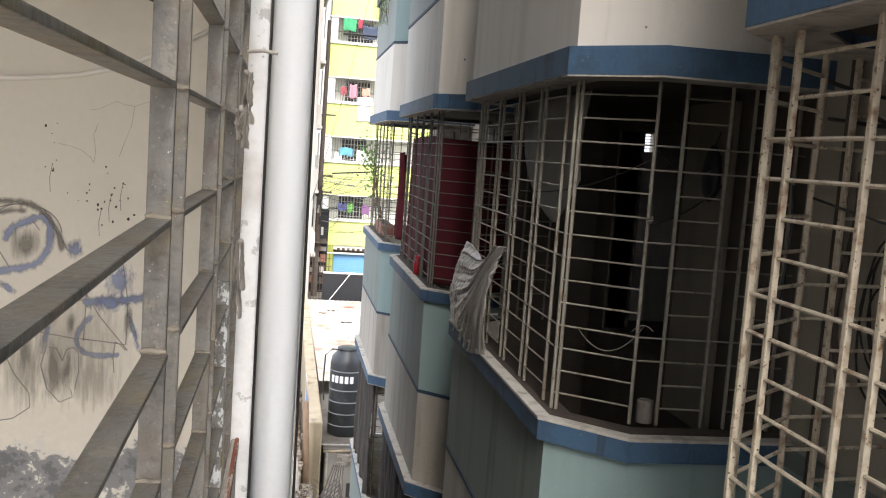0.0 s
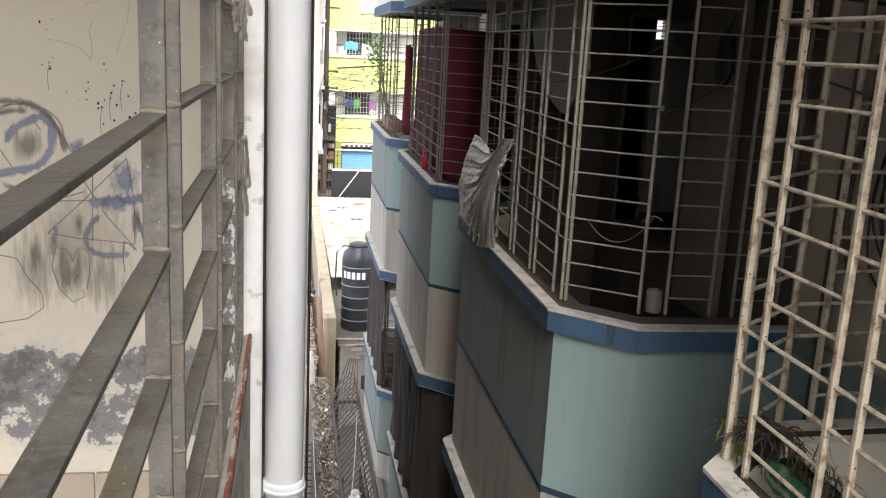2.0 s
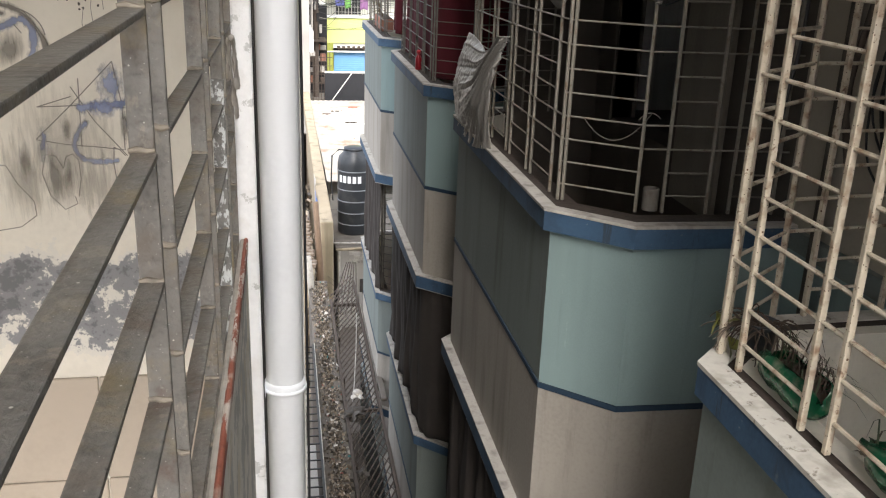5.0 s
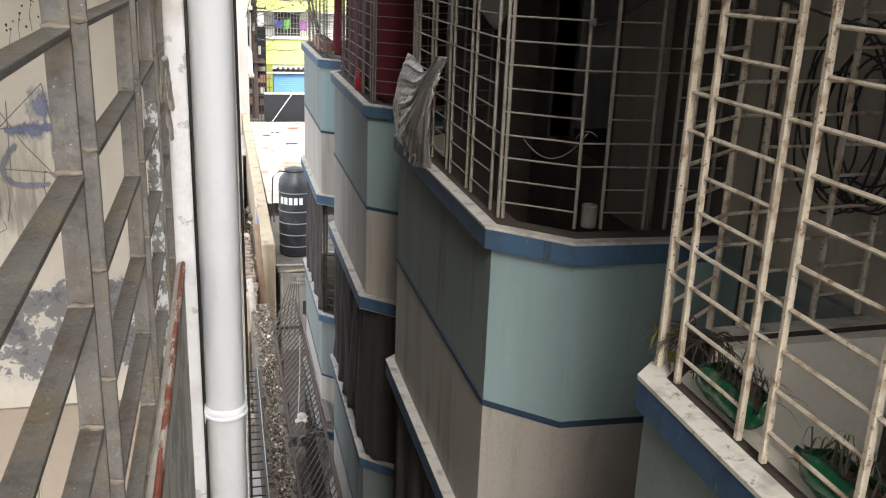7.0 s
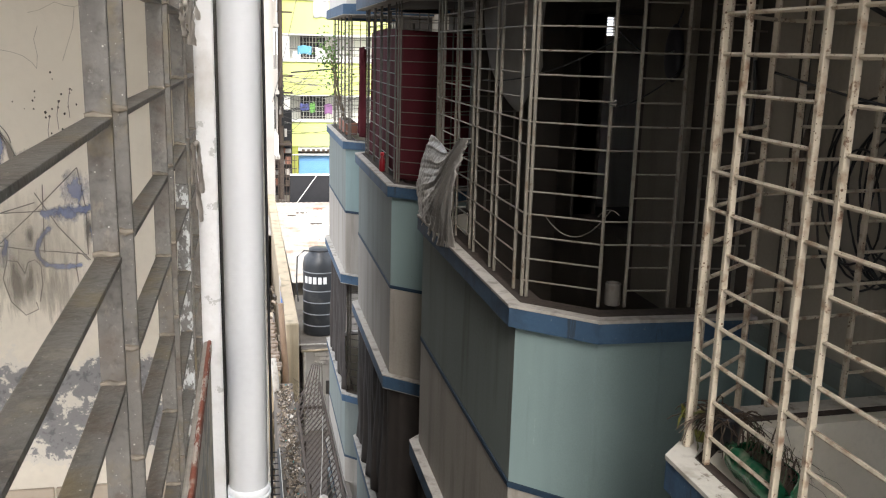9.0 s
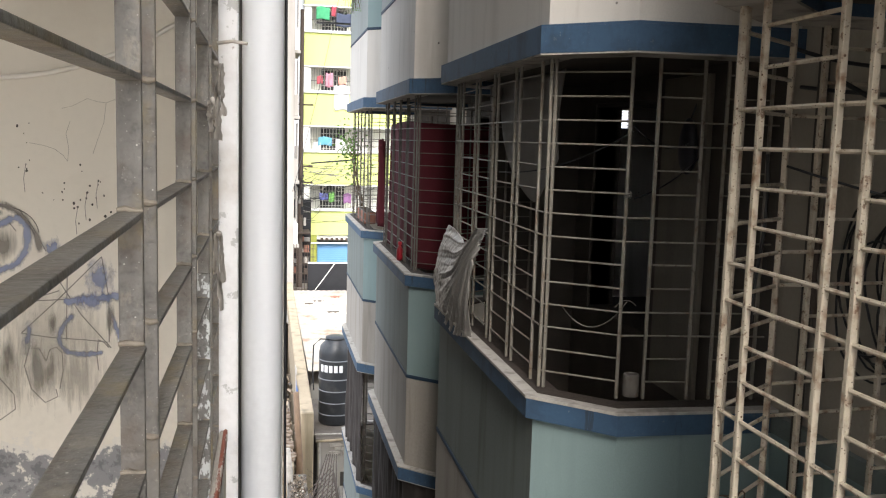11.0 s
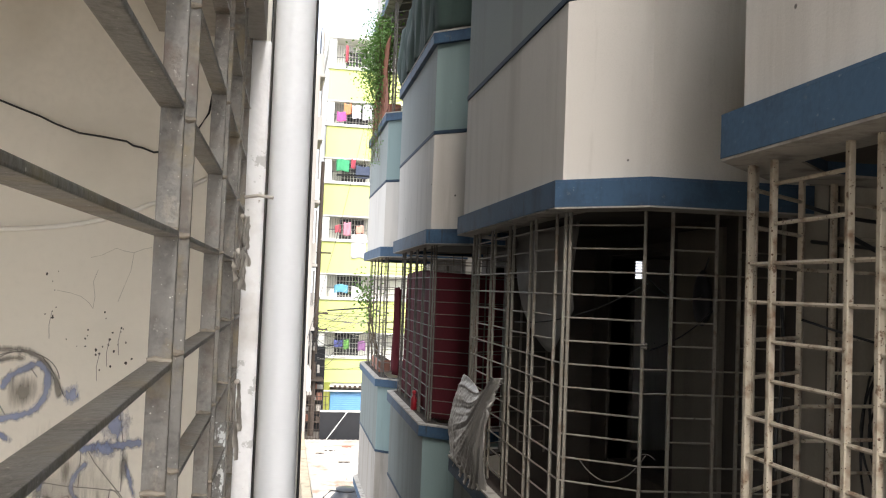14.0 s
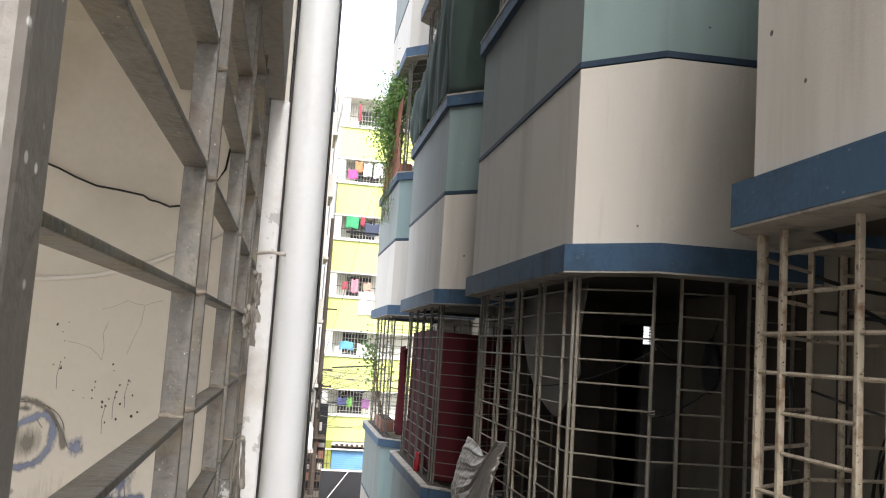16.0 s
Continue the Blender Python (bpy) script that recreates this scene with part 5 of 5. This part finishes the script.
for a in range(3):
    for b in range(3):
        part("brick", bx(1.20 + 0.25 * a + 0.1 * (b % 2), 1.43 + 0.25 * a + 0.1 * (b % 2), 16.96, 17.02, 1.40 + 0.085 * b, 1.475 + 0.085 * b, 0.006), M_CEMENT, st)
# Solid near-black block imitates the darkness inside an opening.
part("opening", bx(1.42, 1.62, 16.985, 17.05, 0.6, 1.05), M_DARK, st)
part("downpipe", tube(bmesh.new(), [(1.0, 16.88, 1.7), (1.02, 16.88, 0.0)], 0.03, 10), M_CEMENT, st)
part("bamboo_pole", tube(bmesh.new(), [(0.93, 16.7, 1.78), (2.0, 16.75, 1.80)], 0.025, 8), M_BRICKWALL, st)
tank = thing("water_tank", "black ribbed plastic water tank with white marking bars", "water tank")
TX, TY, TR = 1.39, 18.0, 0.345
body = part("body", lathe(bmesh.new(), [(TR * 0.95, 1.742), (TR, 1.78), (TR, 3.18), (TR * 0.93, 3.32), (TR * 0.66, 3.42), (TR * 0.6, 3.48), (0.0005, 3.5)], TX, TY, 40), M_BLACK_TANK, tank, smooth=True)
for z in (1.96, 2.20, 2.44, 2.68, 3.06):
    part("rib", lathe(bmesh.new(), [(TR, z - 0.014), (TR + 0.010, z - 0.008), (TR + 0.010, z + 0.004), (TR, z + 0.008)], TX, TY, 40), mat("grey_tank_rib", (0.22, 0.23, 0.24), 0.5, bump=0), tank)
part("lid", lathe(bmesh.new(), [(TR * 0.62, 3.46), (TR * 0.64, 3.47), (TR * 0.64, 3.50), (TR * 0.3, 3.53), (0.0005, 3.535)], TX, TY, 28), M_BLACK_TANK, tank, smooth=True)
part("hose", tube(bmesh.new(), [(TX - 0.1, TY - 0.1, 3.46), (TX - 0.33, TY - 0.2, 3.50), (TX - 0.47, TY - 0.3, 3.40), (TX - 0.49, TY - 0.35, 2.9), (TX - 0.46, TY - 0.35, 2.5)], 0.014, 8), M_CABLE, tank)
part("hose", tube(bmesh.new(), [(TX - 0.5, TY - 0.9, 2.1), (TX - 0.48, TY - 0.9, 1.78), (TX + 0.5, TY - 0.95, 1.79)], 0.018, 8), M_CEMENT, tank, "pale plastic water pipe")


for k in range(5):
    a0 = math.radians(-152 + 17 * k)
    bm = bmesh.new()
    ring = [[bm.verts.new((TX + r * math.cos(a), TY + r * math.sin(a), z)) for r, z in ((TR + 0.001, 2.835), (TR + 0.007, 2.835), (TR + 0.007, 2.975), (TR + 0.001, 2.975))] for a in (a0, a0 + 0.1, a0 + 0.2)]
    for p, q in zip(ring, ring[1:]):
        for e in range(4):
            bm.faces.new((p[e], p[(e + 1) % 4], q[(e + 1) % 4], q[e]))
    bm.faces.new(ring[0])
    bm.faces.new(ring[-1][::-1])
    part("marking", bm, M_LETTER, tank, "plain white marking bar")

# boundary wall, tin roof and clutter beyond
solid("boundary_wall", bx(0.62, 0.86, 16.2, 31.0, 0.0, 2.5, 0.02), M_BRICKWALL, "mossy tan boundary wall with stained top", "wall", kind="structure")
roof = thing("tin_roof", "pale corrugated tin roof with rust and scraps", "roof")
bm = bmesh.new()
nx = 60
for j in range(7):
    y0, y1 = 20.0 + 1.7 * j, 21.85 + 1.7 * j
    zz = 2.24 - 0.045 * j
    a = [(bm.verts.new((0.92 + 0.09 * k, y0, zz + 0.02 + 0.014 * math.sin(k * math.pi))), bm.verts.new((0.92 + 0.09 * k, y1, zz + 0.05 + 0.014 * math.sin(k * math.pi)))) for k in range(nx)]
    for k, (p, q) in enumerate(zip(a, a[1:])):
        if k % 2 == 0:
            for v in (*p,):
                v.co.z += 0.016
        bm.faces.new((p[0], q[0], q[1], p[1]))
sheet = part("roof_sheet", bm, M_TIN, roof)
md = sheet.modifiers.new("thickness", "SOLIDIFY")
md.thickness = 0.006
for k in range(26):
    x, y = 1.1 + rng.random() * 2.2, 20.6 + rng.random() * 10.5
    part("scrap", bx(x, x + rng.uniform(0.1, 0.5), y, y + rng.uniform(0.05, 0.2), 2.28 - 0.0265 * (y - 20.0), 2.325 - 0.0265 * (y - 20.0)), rng.choice([M_TERRA, M_RUST, M_LEDGE]), roof)
part("wall", bx(1.0, 6.2, 20.4, 31.6, 0, 1.85), M_FARGREY, roof)
pn = thing("sheet_panel", "black sheet panel with a white diagonal brace", "panel")
part("sheet", bx(1.46, 6.0, 32.6, 32.64, 0.9, 2.92, 0.01), M_PANEL, pn)
part("post", bx(1.46, 1.52, 32.641, 32.70, 0, 2.92), M_RUST, pn)
part("post", bx(5.0, 5.06, 32.641, 32.70, 0, 2.92), M_RUST, pn)
part("brace", tube(bmesh.new(), [(1.72, 32.57, 1.95), (2.42, 32.57, 2.92)], 0.014, 6), M_LEDGE, pn)
part("edge_strip", bx(1.46, 6.0, 32.58, 32.66, 2.92, 2.97), M_LEDGE, pn)
gt = thing("far_gate", "dark rusty grid gate across the lane", "gate")
for k in range(8):
    part("bar", bx(0.95 + 0.1 * k, 0.97 + 0.1 * k, 33.0, 33.03, 0, 3.6), M_RUST, gt)
for k in range(12):
    part("cross_bar", bx(0.95, 1.75, 33.0, 33.03, 0.3 * k + 0.1, 0.3 * k + 0.12), M_RUST, gt)
# left neighbours further down the lane
solid("old_wall", bx(-0.05, 0.30, 14.0, 34.0, 0.0, 1.5, 0.03), M_BRICKWALL, "old mossy brick wall", "wall", kind="structure")
bm = bmesh.new()
for k in range(420):
    s = rng.uniform(0.025, 0.085)
    y = rng.uniform(13.6, 24)
    c = Vector((rng.uniform(0.28, 0.62), y, rng.uniform(0.0, 0.25) + (1.5 if rng.random() < 0.3 else 0.3) * rng.random()))
    q = Euler((rng.uniform(0, 6), rng.uniform(0, 6), rng.uniform(0, 6))).to_matrix()
    vs = [bm.verts.new(c + q @ Vector((a * s, b * s * 0.6, d * s * 0.4))) for a in (-1, 1) for b in (-1, 1) for d in (-1, 1)]
    for f in ((0, 1, 3, 2), (4, 6, 7, 5), (0, 4, 5, 1), (2, 3, 7, 6), (0, 2, 6, 4), (1, 5, 7, 3)):
        bm.faces.new([vs[i] for i in f])
solid("rubble", bm, M_RUBBISH, "broken bricks and rubble in the gap", "rubble", kind="stuff")
for k in range(9):
    x, y = rng.uniform(0.32, 0.85), rng.uniform(13.4, 16.5)
    solid("bamboo_pole", tube(bmesh.new(), [(x, y, 0.0), (x + rng.uniform(-0.1, 0.15), y + rng.uniform(-0.3, 0.3), rng.uniform(1.2, 2.1))], 0.022, 7), M_BRICKWALL if k % 2 else M_RUST, "old bamboo pole leaning in the gap", "pole", "bamboo poles")
bm = bmesh.new()
tube(bm, [(0.33, 13.95, 2.64), (0.36, 13.9, 2.3), (0.40, 13.8, 1.7), (0.42, 13.75, 0.0)], [0.05, 0.055, 0.05, 0.055], 10)
for v in bm.verts:
    v.co += Vector((1, 1, 0)) * 0.02 * noise.noise(v.co * 9)
solid("mossy_post", bm, M_CEMENT, "mossy cement post beside the boundary wall", "post", smooth=True)
solid("bamboo_pole", tube(bmesh.new(), [(0.514, 15.5, 3.09), (0.55, 15.5, 2.4), (0.58, 15.45, 1.9), (0.6, 15.4, 0.0)], [0.05, 0.055, 0.06, 0.06], 9), M_BAMBOO, "thick brown bamboo pole leaning on the boundary wall", "pole", "bamboo poles", smooth=True)
for k in range(16):
    y = 14.6 + 0.19 * k + rng.uniform(-0.03, 0.03)
    br = bx(-0.10, 0.10, -0.055, 0.055, -0.035, 0.035, 0.008)
    solid("loose_brick", br, M_BRICK, "old brown brick stacked on the mossy wall", "brick", "loose bricks").matrix_world = pose(0.35 + rng.uniform(-0.05, 0.05), y, 2.228 + rng.uniform(-0.004, 0.004) + 0.0, rng.uniform(-8, 8), rng.uniform(-6, 6), rng.uniform(-40, 40))
solid("low_wall", bx(0.24, 0.46, 14.4, 18.0, 0.0, 2.20, 0.03), M_BRICKWALL, "low mossy brick wall in the gap", "wall", kind="structure")
cloth("tarp_scrap", lambda u, v: (0.605 + 0.012 * math.sin(6 * u + 3 * v), 17.2 + 0.9 * u, 2.5 - 0.95 * v + 0.1 * u), 8, 10, cloth_mat("blue_tarp", (0.04, 0.13, 0.40), 0.5), "blue plastic scrap hanging on the boundary wall", "plastic sheet")
cloth("tarp_scrap", lambda u, v: (0.625 + 0.012 * math.sin(5 * u + 4 * v), 18.6 + 0.9 * u, 2.6 - 0.6 * v), 8, 10, M_RAG, "pale cloth scrap hanging on the boundary wall", "cloth")
for k, (x, y, z) in enumerate(((0.62, 26.0, 2.1), (0.60, 30.0, 2.7))):
    solid("tin_shed_roof", bx(x - 0.9, x, y, y + 3, z, z + 0.05), M_FARGREY, "grey tin lean-to roof beside the lane", "roof")
    solid("shed_wall", bx(x - 0.9, x - 0.1, y + 0.05, y + 2.9, 0, z), M_FARGREY, "grey lean-to wall beside the lane", "wall", kind="structure")

# ---------------------------------------------------------------- lime building across the street
YL = 47.0
lime = thing("lime_building", "lime green apartment building with white ledges", "building")
part("wall", bx(1.85, 14, YL + 1.2, 56, 0, 20.7), M_LEDGE, lime, "white painted recessed wall")
part("roof_edge", bx(1.75, 14, YL - 0.1, 56, 20.45, 20.75, 0.03), M_LEDGE, lime)
part("side_wall", bx(1.80, 2.15, YL + 0.02, YL + 1.2, 2.4, 20.45), M_LEDGE, lime)
GRILLE_MAT = mat("dark_window_bars", (0.10, 0.10, 0.10), 0.7, bump=0)
for k in range(6):
    z = 17.16 - 3.03 * k
    zb = max(z, 2.4)
    pw = part("parapet_wall", bx(1.80, 14, YL, YL + 0.15, zb, z + 1.65, 0.02), M_LIME, lime, "lime green parapet")
    part("ledge", bx(1.70, 14, YL - 0.12, YL + 0.2, z + 1.65, z + 1.79, 0.02), M_LEDGE, pw)
    part("ledge", bx(1.72, 14, YL - 0.06, YL + 0.2, z - 0.07, z, 0.02), M_LEDGE, pw)
    part("floor_slab", bx(1.85, 14, YL + 0.15, YL + 1.2, z, z + 0.15), M_LEDGE, lime)
    win = part("window", bx(2.75, 4.05, YL + 1.14, YL + 1.2, z + 1.75, z + 2.95), M_DOOR, lime, "dark window behind the balcony")
    for q in range(9):
        part("bar", bx(2.72 + 0.165 * q, 2.745 + 0.165 * q, YL + 1.10, YL + 1.125, z + 1.7, z + 3.0), M_LEDGE, win)
    for q in range(5):
        part("bar", bx(2.72, 4.08, YL + 1.085, YL + 1.10, z + 1.85 + 0.26 * q, z + 1.87 + 0.26 * q), M_LEDGE, win)
    gr = part("balcony_rail", bx(2.15, 6.0, YL + 0.05, YL + 0.08, z + 2.28, z + 2.31), GRILLE_MAT, lime)
    for q in range(26):
        part("bar", bx(2.2 + 0.13 * q, 2.213 + 0.13 * q, YL + 0.05, YL + 0.07, z + 1.78, z + 2.9), GRILLE_MAT, gr)
shop = part("shop_front", bx(2.6, 14, YL + 0.25, YL + 0.3, 0, 1.95), M_SHUTTER, lime, "blue roller shutter")
for k in range(16):
    part("slat", bx(2.6, 14, YL + 0.22, YL + 0.25, 0.1 + 0.11 * k, 0.15 + 0.11 * k), M_SHUTTER, shop)
part("shop_board", bx(2.55, 14, YL + 0.15, YL + 0.3, 1.95, 2.4), M_LEDGE, lime)
part("shop_column", bx(2.20, 2.55, YL, YL + 0.4, 0, 2.4), mat("olive_paint", (0.30, 0.32, 0.06), 0.8, bump=0), lime)
for q in range(9):
    part("sign_bar", bx(2.75 + 0.26 * q, 2.9 + 0.26 * q, YL + 0.13, YL + 0.15, 2.08, 2.25), M_RUST, lime)


def washing(px, z, w, h, rgb, seed):
    """A piece of washing on a line."""
    g = sum(rgb) / 3
    m = cloth_mat("washing_%d" % seed, tuple(0.68 * c + 0.25 * g for c in rgb))
    y = YL - 0.05
    cloth("laundry", lambda u, v: (px + w * u, y - 0.03 * math.sin(9 * u + seed + 2 * v), z - h * v + 0.03 * math.sin(7 * u + seed)), 10, 8, m, LAUNDRY[seed % 3] % NAMES.get(seed, "coloured"), "laundry")


LAUNDRY = ["%s garment drying on a balcony line", "%s cloth hung out on a balcony", "%s washing hung over a balcony rail"]
NAMES = {1: "orange", 2: "magenta", 3: "white", 4: "white", 5: "green", 6: "crimson", 7: "dark blue checked", 8: "pink", 9: "salmon", 10: "large white", 11: "turquoise", 12: "white", 13: "white", 14: "blue", 15: "bright green", 16: "red", 17: "purple", 18: "dark red", 19: "grey"}
for seed, px, z, w, h, c in ((1, 2.65, 17.0, 0.4, 0.55, (0.75, 0.20, 0.03)), (2, 2.30, 16.55, 0.5, 0.5, (0.55, 0.03, 0.30)), (3, 3.1, 16.95, 0.45, 0.7, (0.7, 0.72, 0.78)), (4, 3.65, 17.0, 0.5, 0.8, (0.7, 0.72, 0.75)),
                           (5, 2.38, 14.05, 0.68, 0.62, (0.02, 0.42, 0.16)), (6, 3.15, 14.1, 0.25, 0.5, (0.5, 0.02, 0.06)), (7, 3.4, 13.75, 0.75, 0.65, (0.05, 0.07, 0.13)),
                           (8, 2.9, 10.75, 0.38, 0.7, (0.60, 0.20, 0.28)), (9, 3.55, 10.6, 0.4, 0.4, (0.75, 0.28, 0.18)), (10, 3.35, 10.15, 0.75, 1.25, (0.78, 0.78, 0.80)),
                           (11, 2.55, 7.5, 0.7, 0.42, (0.06, 0.38, 0.55)), (12, 2.3, 7.2, 0.4, 0.35, (0.75, 0.75, 0.75)), (13, 3.45, 7.4, 0.5, 0.7, (0.72, 0.72, 0.7)),
                           (14, 2.65, 4.6, 0.45, 0.35, (0.10, 0.12, 0.45)), (15, 3.15, 4.65, 0.28, 0.5, (0.15, 0.45, 0.06)), (16, 2.45, 10.6, 0.3, 0.4, (0.5, 0.05, 0.08)), (17, 3.9, 4.6, 0.4, 0.5, (0.3, 0.1, 0.3)), (18, 2.62, 18.9 + 1.2, 0.15, 0.9, (0.5, 0.05, 0.08))):
    washing(px, z, w, h, c, seed)

# grey building on the other side of the street mouth, with balconies
nb = thing("grey_building", "pale grey apartment building with small balconies", "building")
part("wall", bx(-8, 1.18, 41, 50, 0, 17.0), M_FARGREY, nb)
for k in range(6):
    z = 2.6 + 2.9 * k
    bal = part("balcony", bx(0.6, 1.36, 41.2, 44.0, z, z + 0.95, 0.02), M_LEDGE if k % 3 == 0 else M_FARGREY, nb)
    part("slab", bx(0.5, 1.42, 41.1, 44.1, z - 0.15, z, 0.02), M_FARGREY, bal)
    part("window", bx(1.16, 1.20, 41.6, 43.4, z + 1.1, z + 2.3), M_DOOR, nb, "dark window")
    for q in range(7):
        part("bar", bx(1.32, 1.34, 41.25 + 0.4 * q, 41.27 + 0.4 * q, z + 0.95, z + 2.6), M_FARGREY, bal)
pole = thing("utility_pole", "dark concrete utility pole with cable clutter", "pole")
part("shaft", tube(bmesh.new(), [(1.60, 45.0, 0), (1.62, 45.0, 13.6)], [0.14, 0.09], 12), M_RUST, pole)
for z in (5.2, 6.0, 9.0):
    part("cross_arm", bx(1.1, 2.2, 44.9, 44.98, z, z + 0.08), M_RUST, pole)
for k in range(5):
    part("junction_box", bx(1.25 + 0.13 * k, 1.37 + 0.13 * k, 44.78, 44.9, 3.1 + 0.55 * ((k * 7) % 4), 3.5 + 0.55 * ((k * 7) % 4), 0.01), M_PANEL if k % 2 else M_FARGREY, pole)
for k in range(34):
    z0 = rng.uniform(2.8, 6.6)
    y = rng.uniform(35, 46)
    solid("street_cable", tube(bmesh.new(), sag((1.60 + rng.uniform(-0.06, 0.06), 44.95, z0), (rng.uniform(2.6, 9), 47.02 if k % 2 else 46.99, z0 + rng.uniform(-0.9, 1.6)), rng.uniform(0.05, 0.5)), rng.uniform(0.008, 0.016), 4), M_CABLE if k % 4 else M_FARGREY, "overhead cable strung across the street", "cable", "street cables")
for k in range(12):
    a = rng.uniform(0, 6)
    solid("cable_loop", tube(bmesh.new(), [(1.45 + 0.3 * math.cos(q + a), 44.6 + 0.1 * math.sin(q * 2), 4.6 + 0.2 * k * 0.3 + rng.uniform(0.2, 0.6) * math.sin(q)) for q in [0.4 * j for j in range(16)]], 0.012, 4), M_CABLE, "loose loop of black cable on the pole", "cable", "street cables")
cable("lane_cable", sag((3.5, 44, 15.2), (0.9, 33, 5.5), 0.4), 0.012, M_CABLE, "thin cable crossing above the lane", 5)
cable("lane_cable", sag((1.55, 12.0, 14.6), (1.25, 14.5, 11.6), 0.05), 0.006, M_CABLE, "thin cable hanging off the block", 5)
solid("sill_board", bx(0.62, 1.06, 12.25, 12.30, 8.93, 8.95), M_CABLE, "thin dark stick poking out from a balcony", "stick")
solid("balcony_stick", tube(bmesh.new(), [(0.62, 13.1, 7.10), (1.15, 12.3, 7.18)], 0.012, 6), M_CABLE, "thin dark stick poking out of a grille", "stick")
bt = thing("red_bottle", "red plastic bottle standing on the balcony sill", "bottle")
part("bottle", lathe(bmesh.new(), [(0.022, 6.447), (0.026, 6.455), (0.026, 6.54), (0.013, 6.565), (0.012, 6.58)], 1.115, 7.80, 16), mat("red_plastic", (0.25, 0.008, 0.015), 0.3, bump=0), bt, smooth=True)
part("cap", lathe(bmesh.new(), [(0.016, 6.58), (0.016, 6.605), (0.0005, 6.607)], 1.115, 7.80, 16), mat("red_cap", (0.5, 0.02, 0.03), 0.4, bump=0), bt, smooth=True)

# dark stalls and stored junk at the street mouth
stall = thing("street_stall", "dark roadside stall full of stacked goods", "stall")
part("back", bx(0.85, 2.2, 46.2, 46.4, 0, 4.3), M_PANEL, stall)
part("canopy", bx(0.8, 2.1, 44.6, 46.2, 2.7, 2.78), M_RUST, stall)
for k in range(4):
    part("shelf", bx(0.95, 2.15, 45.8, 46.2, 0.5 + 0.55 * k, 0.54 + 0.55 * k), M_RUST, stall)
    for j in range(4):
        part("carton", bx(1.0 + 0.28 * j, 1.2 + 0.28 * j + 0.03 * k, 45.85, 46.1, 0.54 + 0.55 * k, 0.54 + 0.55 * k + 0.2 + 0.05 * ((j * 3 + k) % 4), 0.01), (M_CEMENT, M_TERRA, M_FARGREY, M_RUST)[(j + k) % 4], stall)
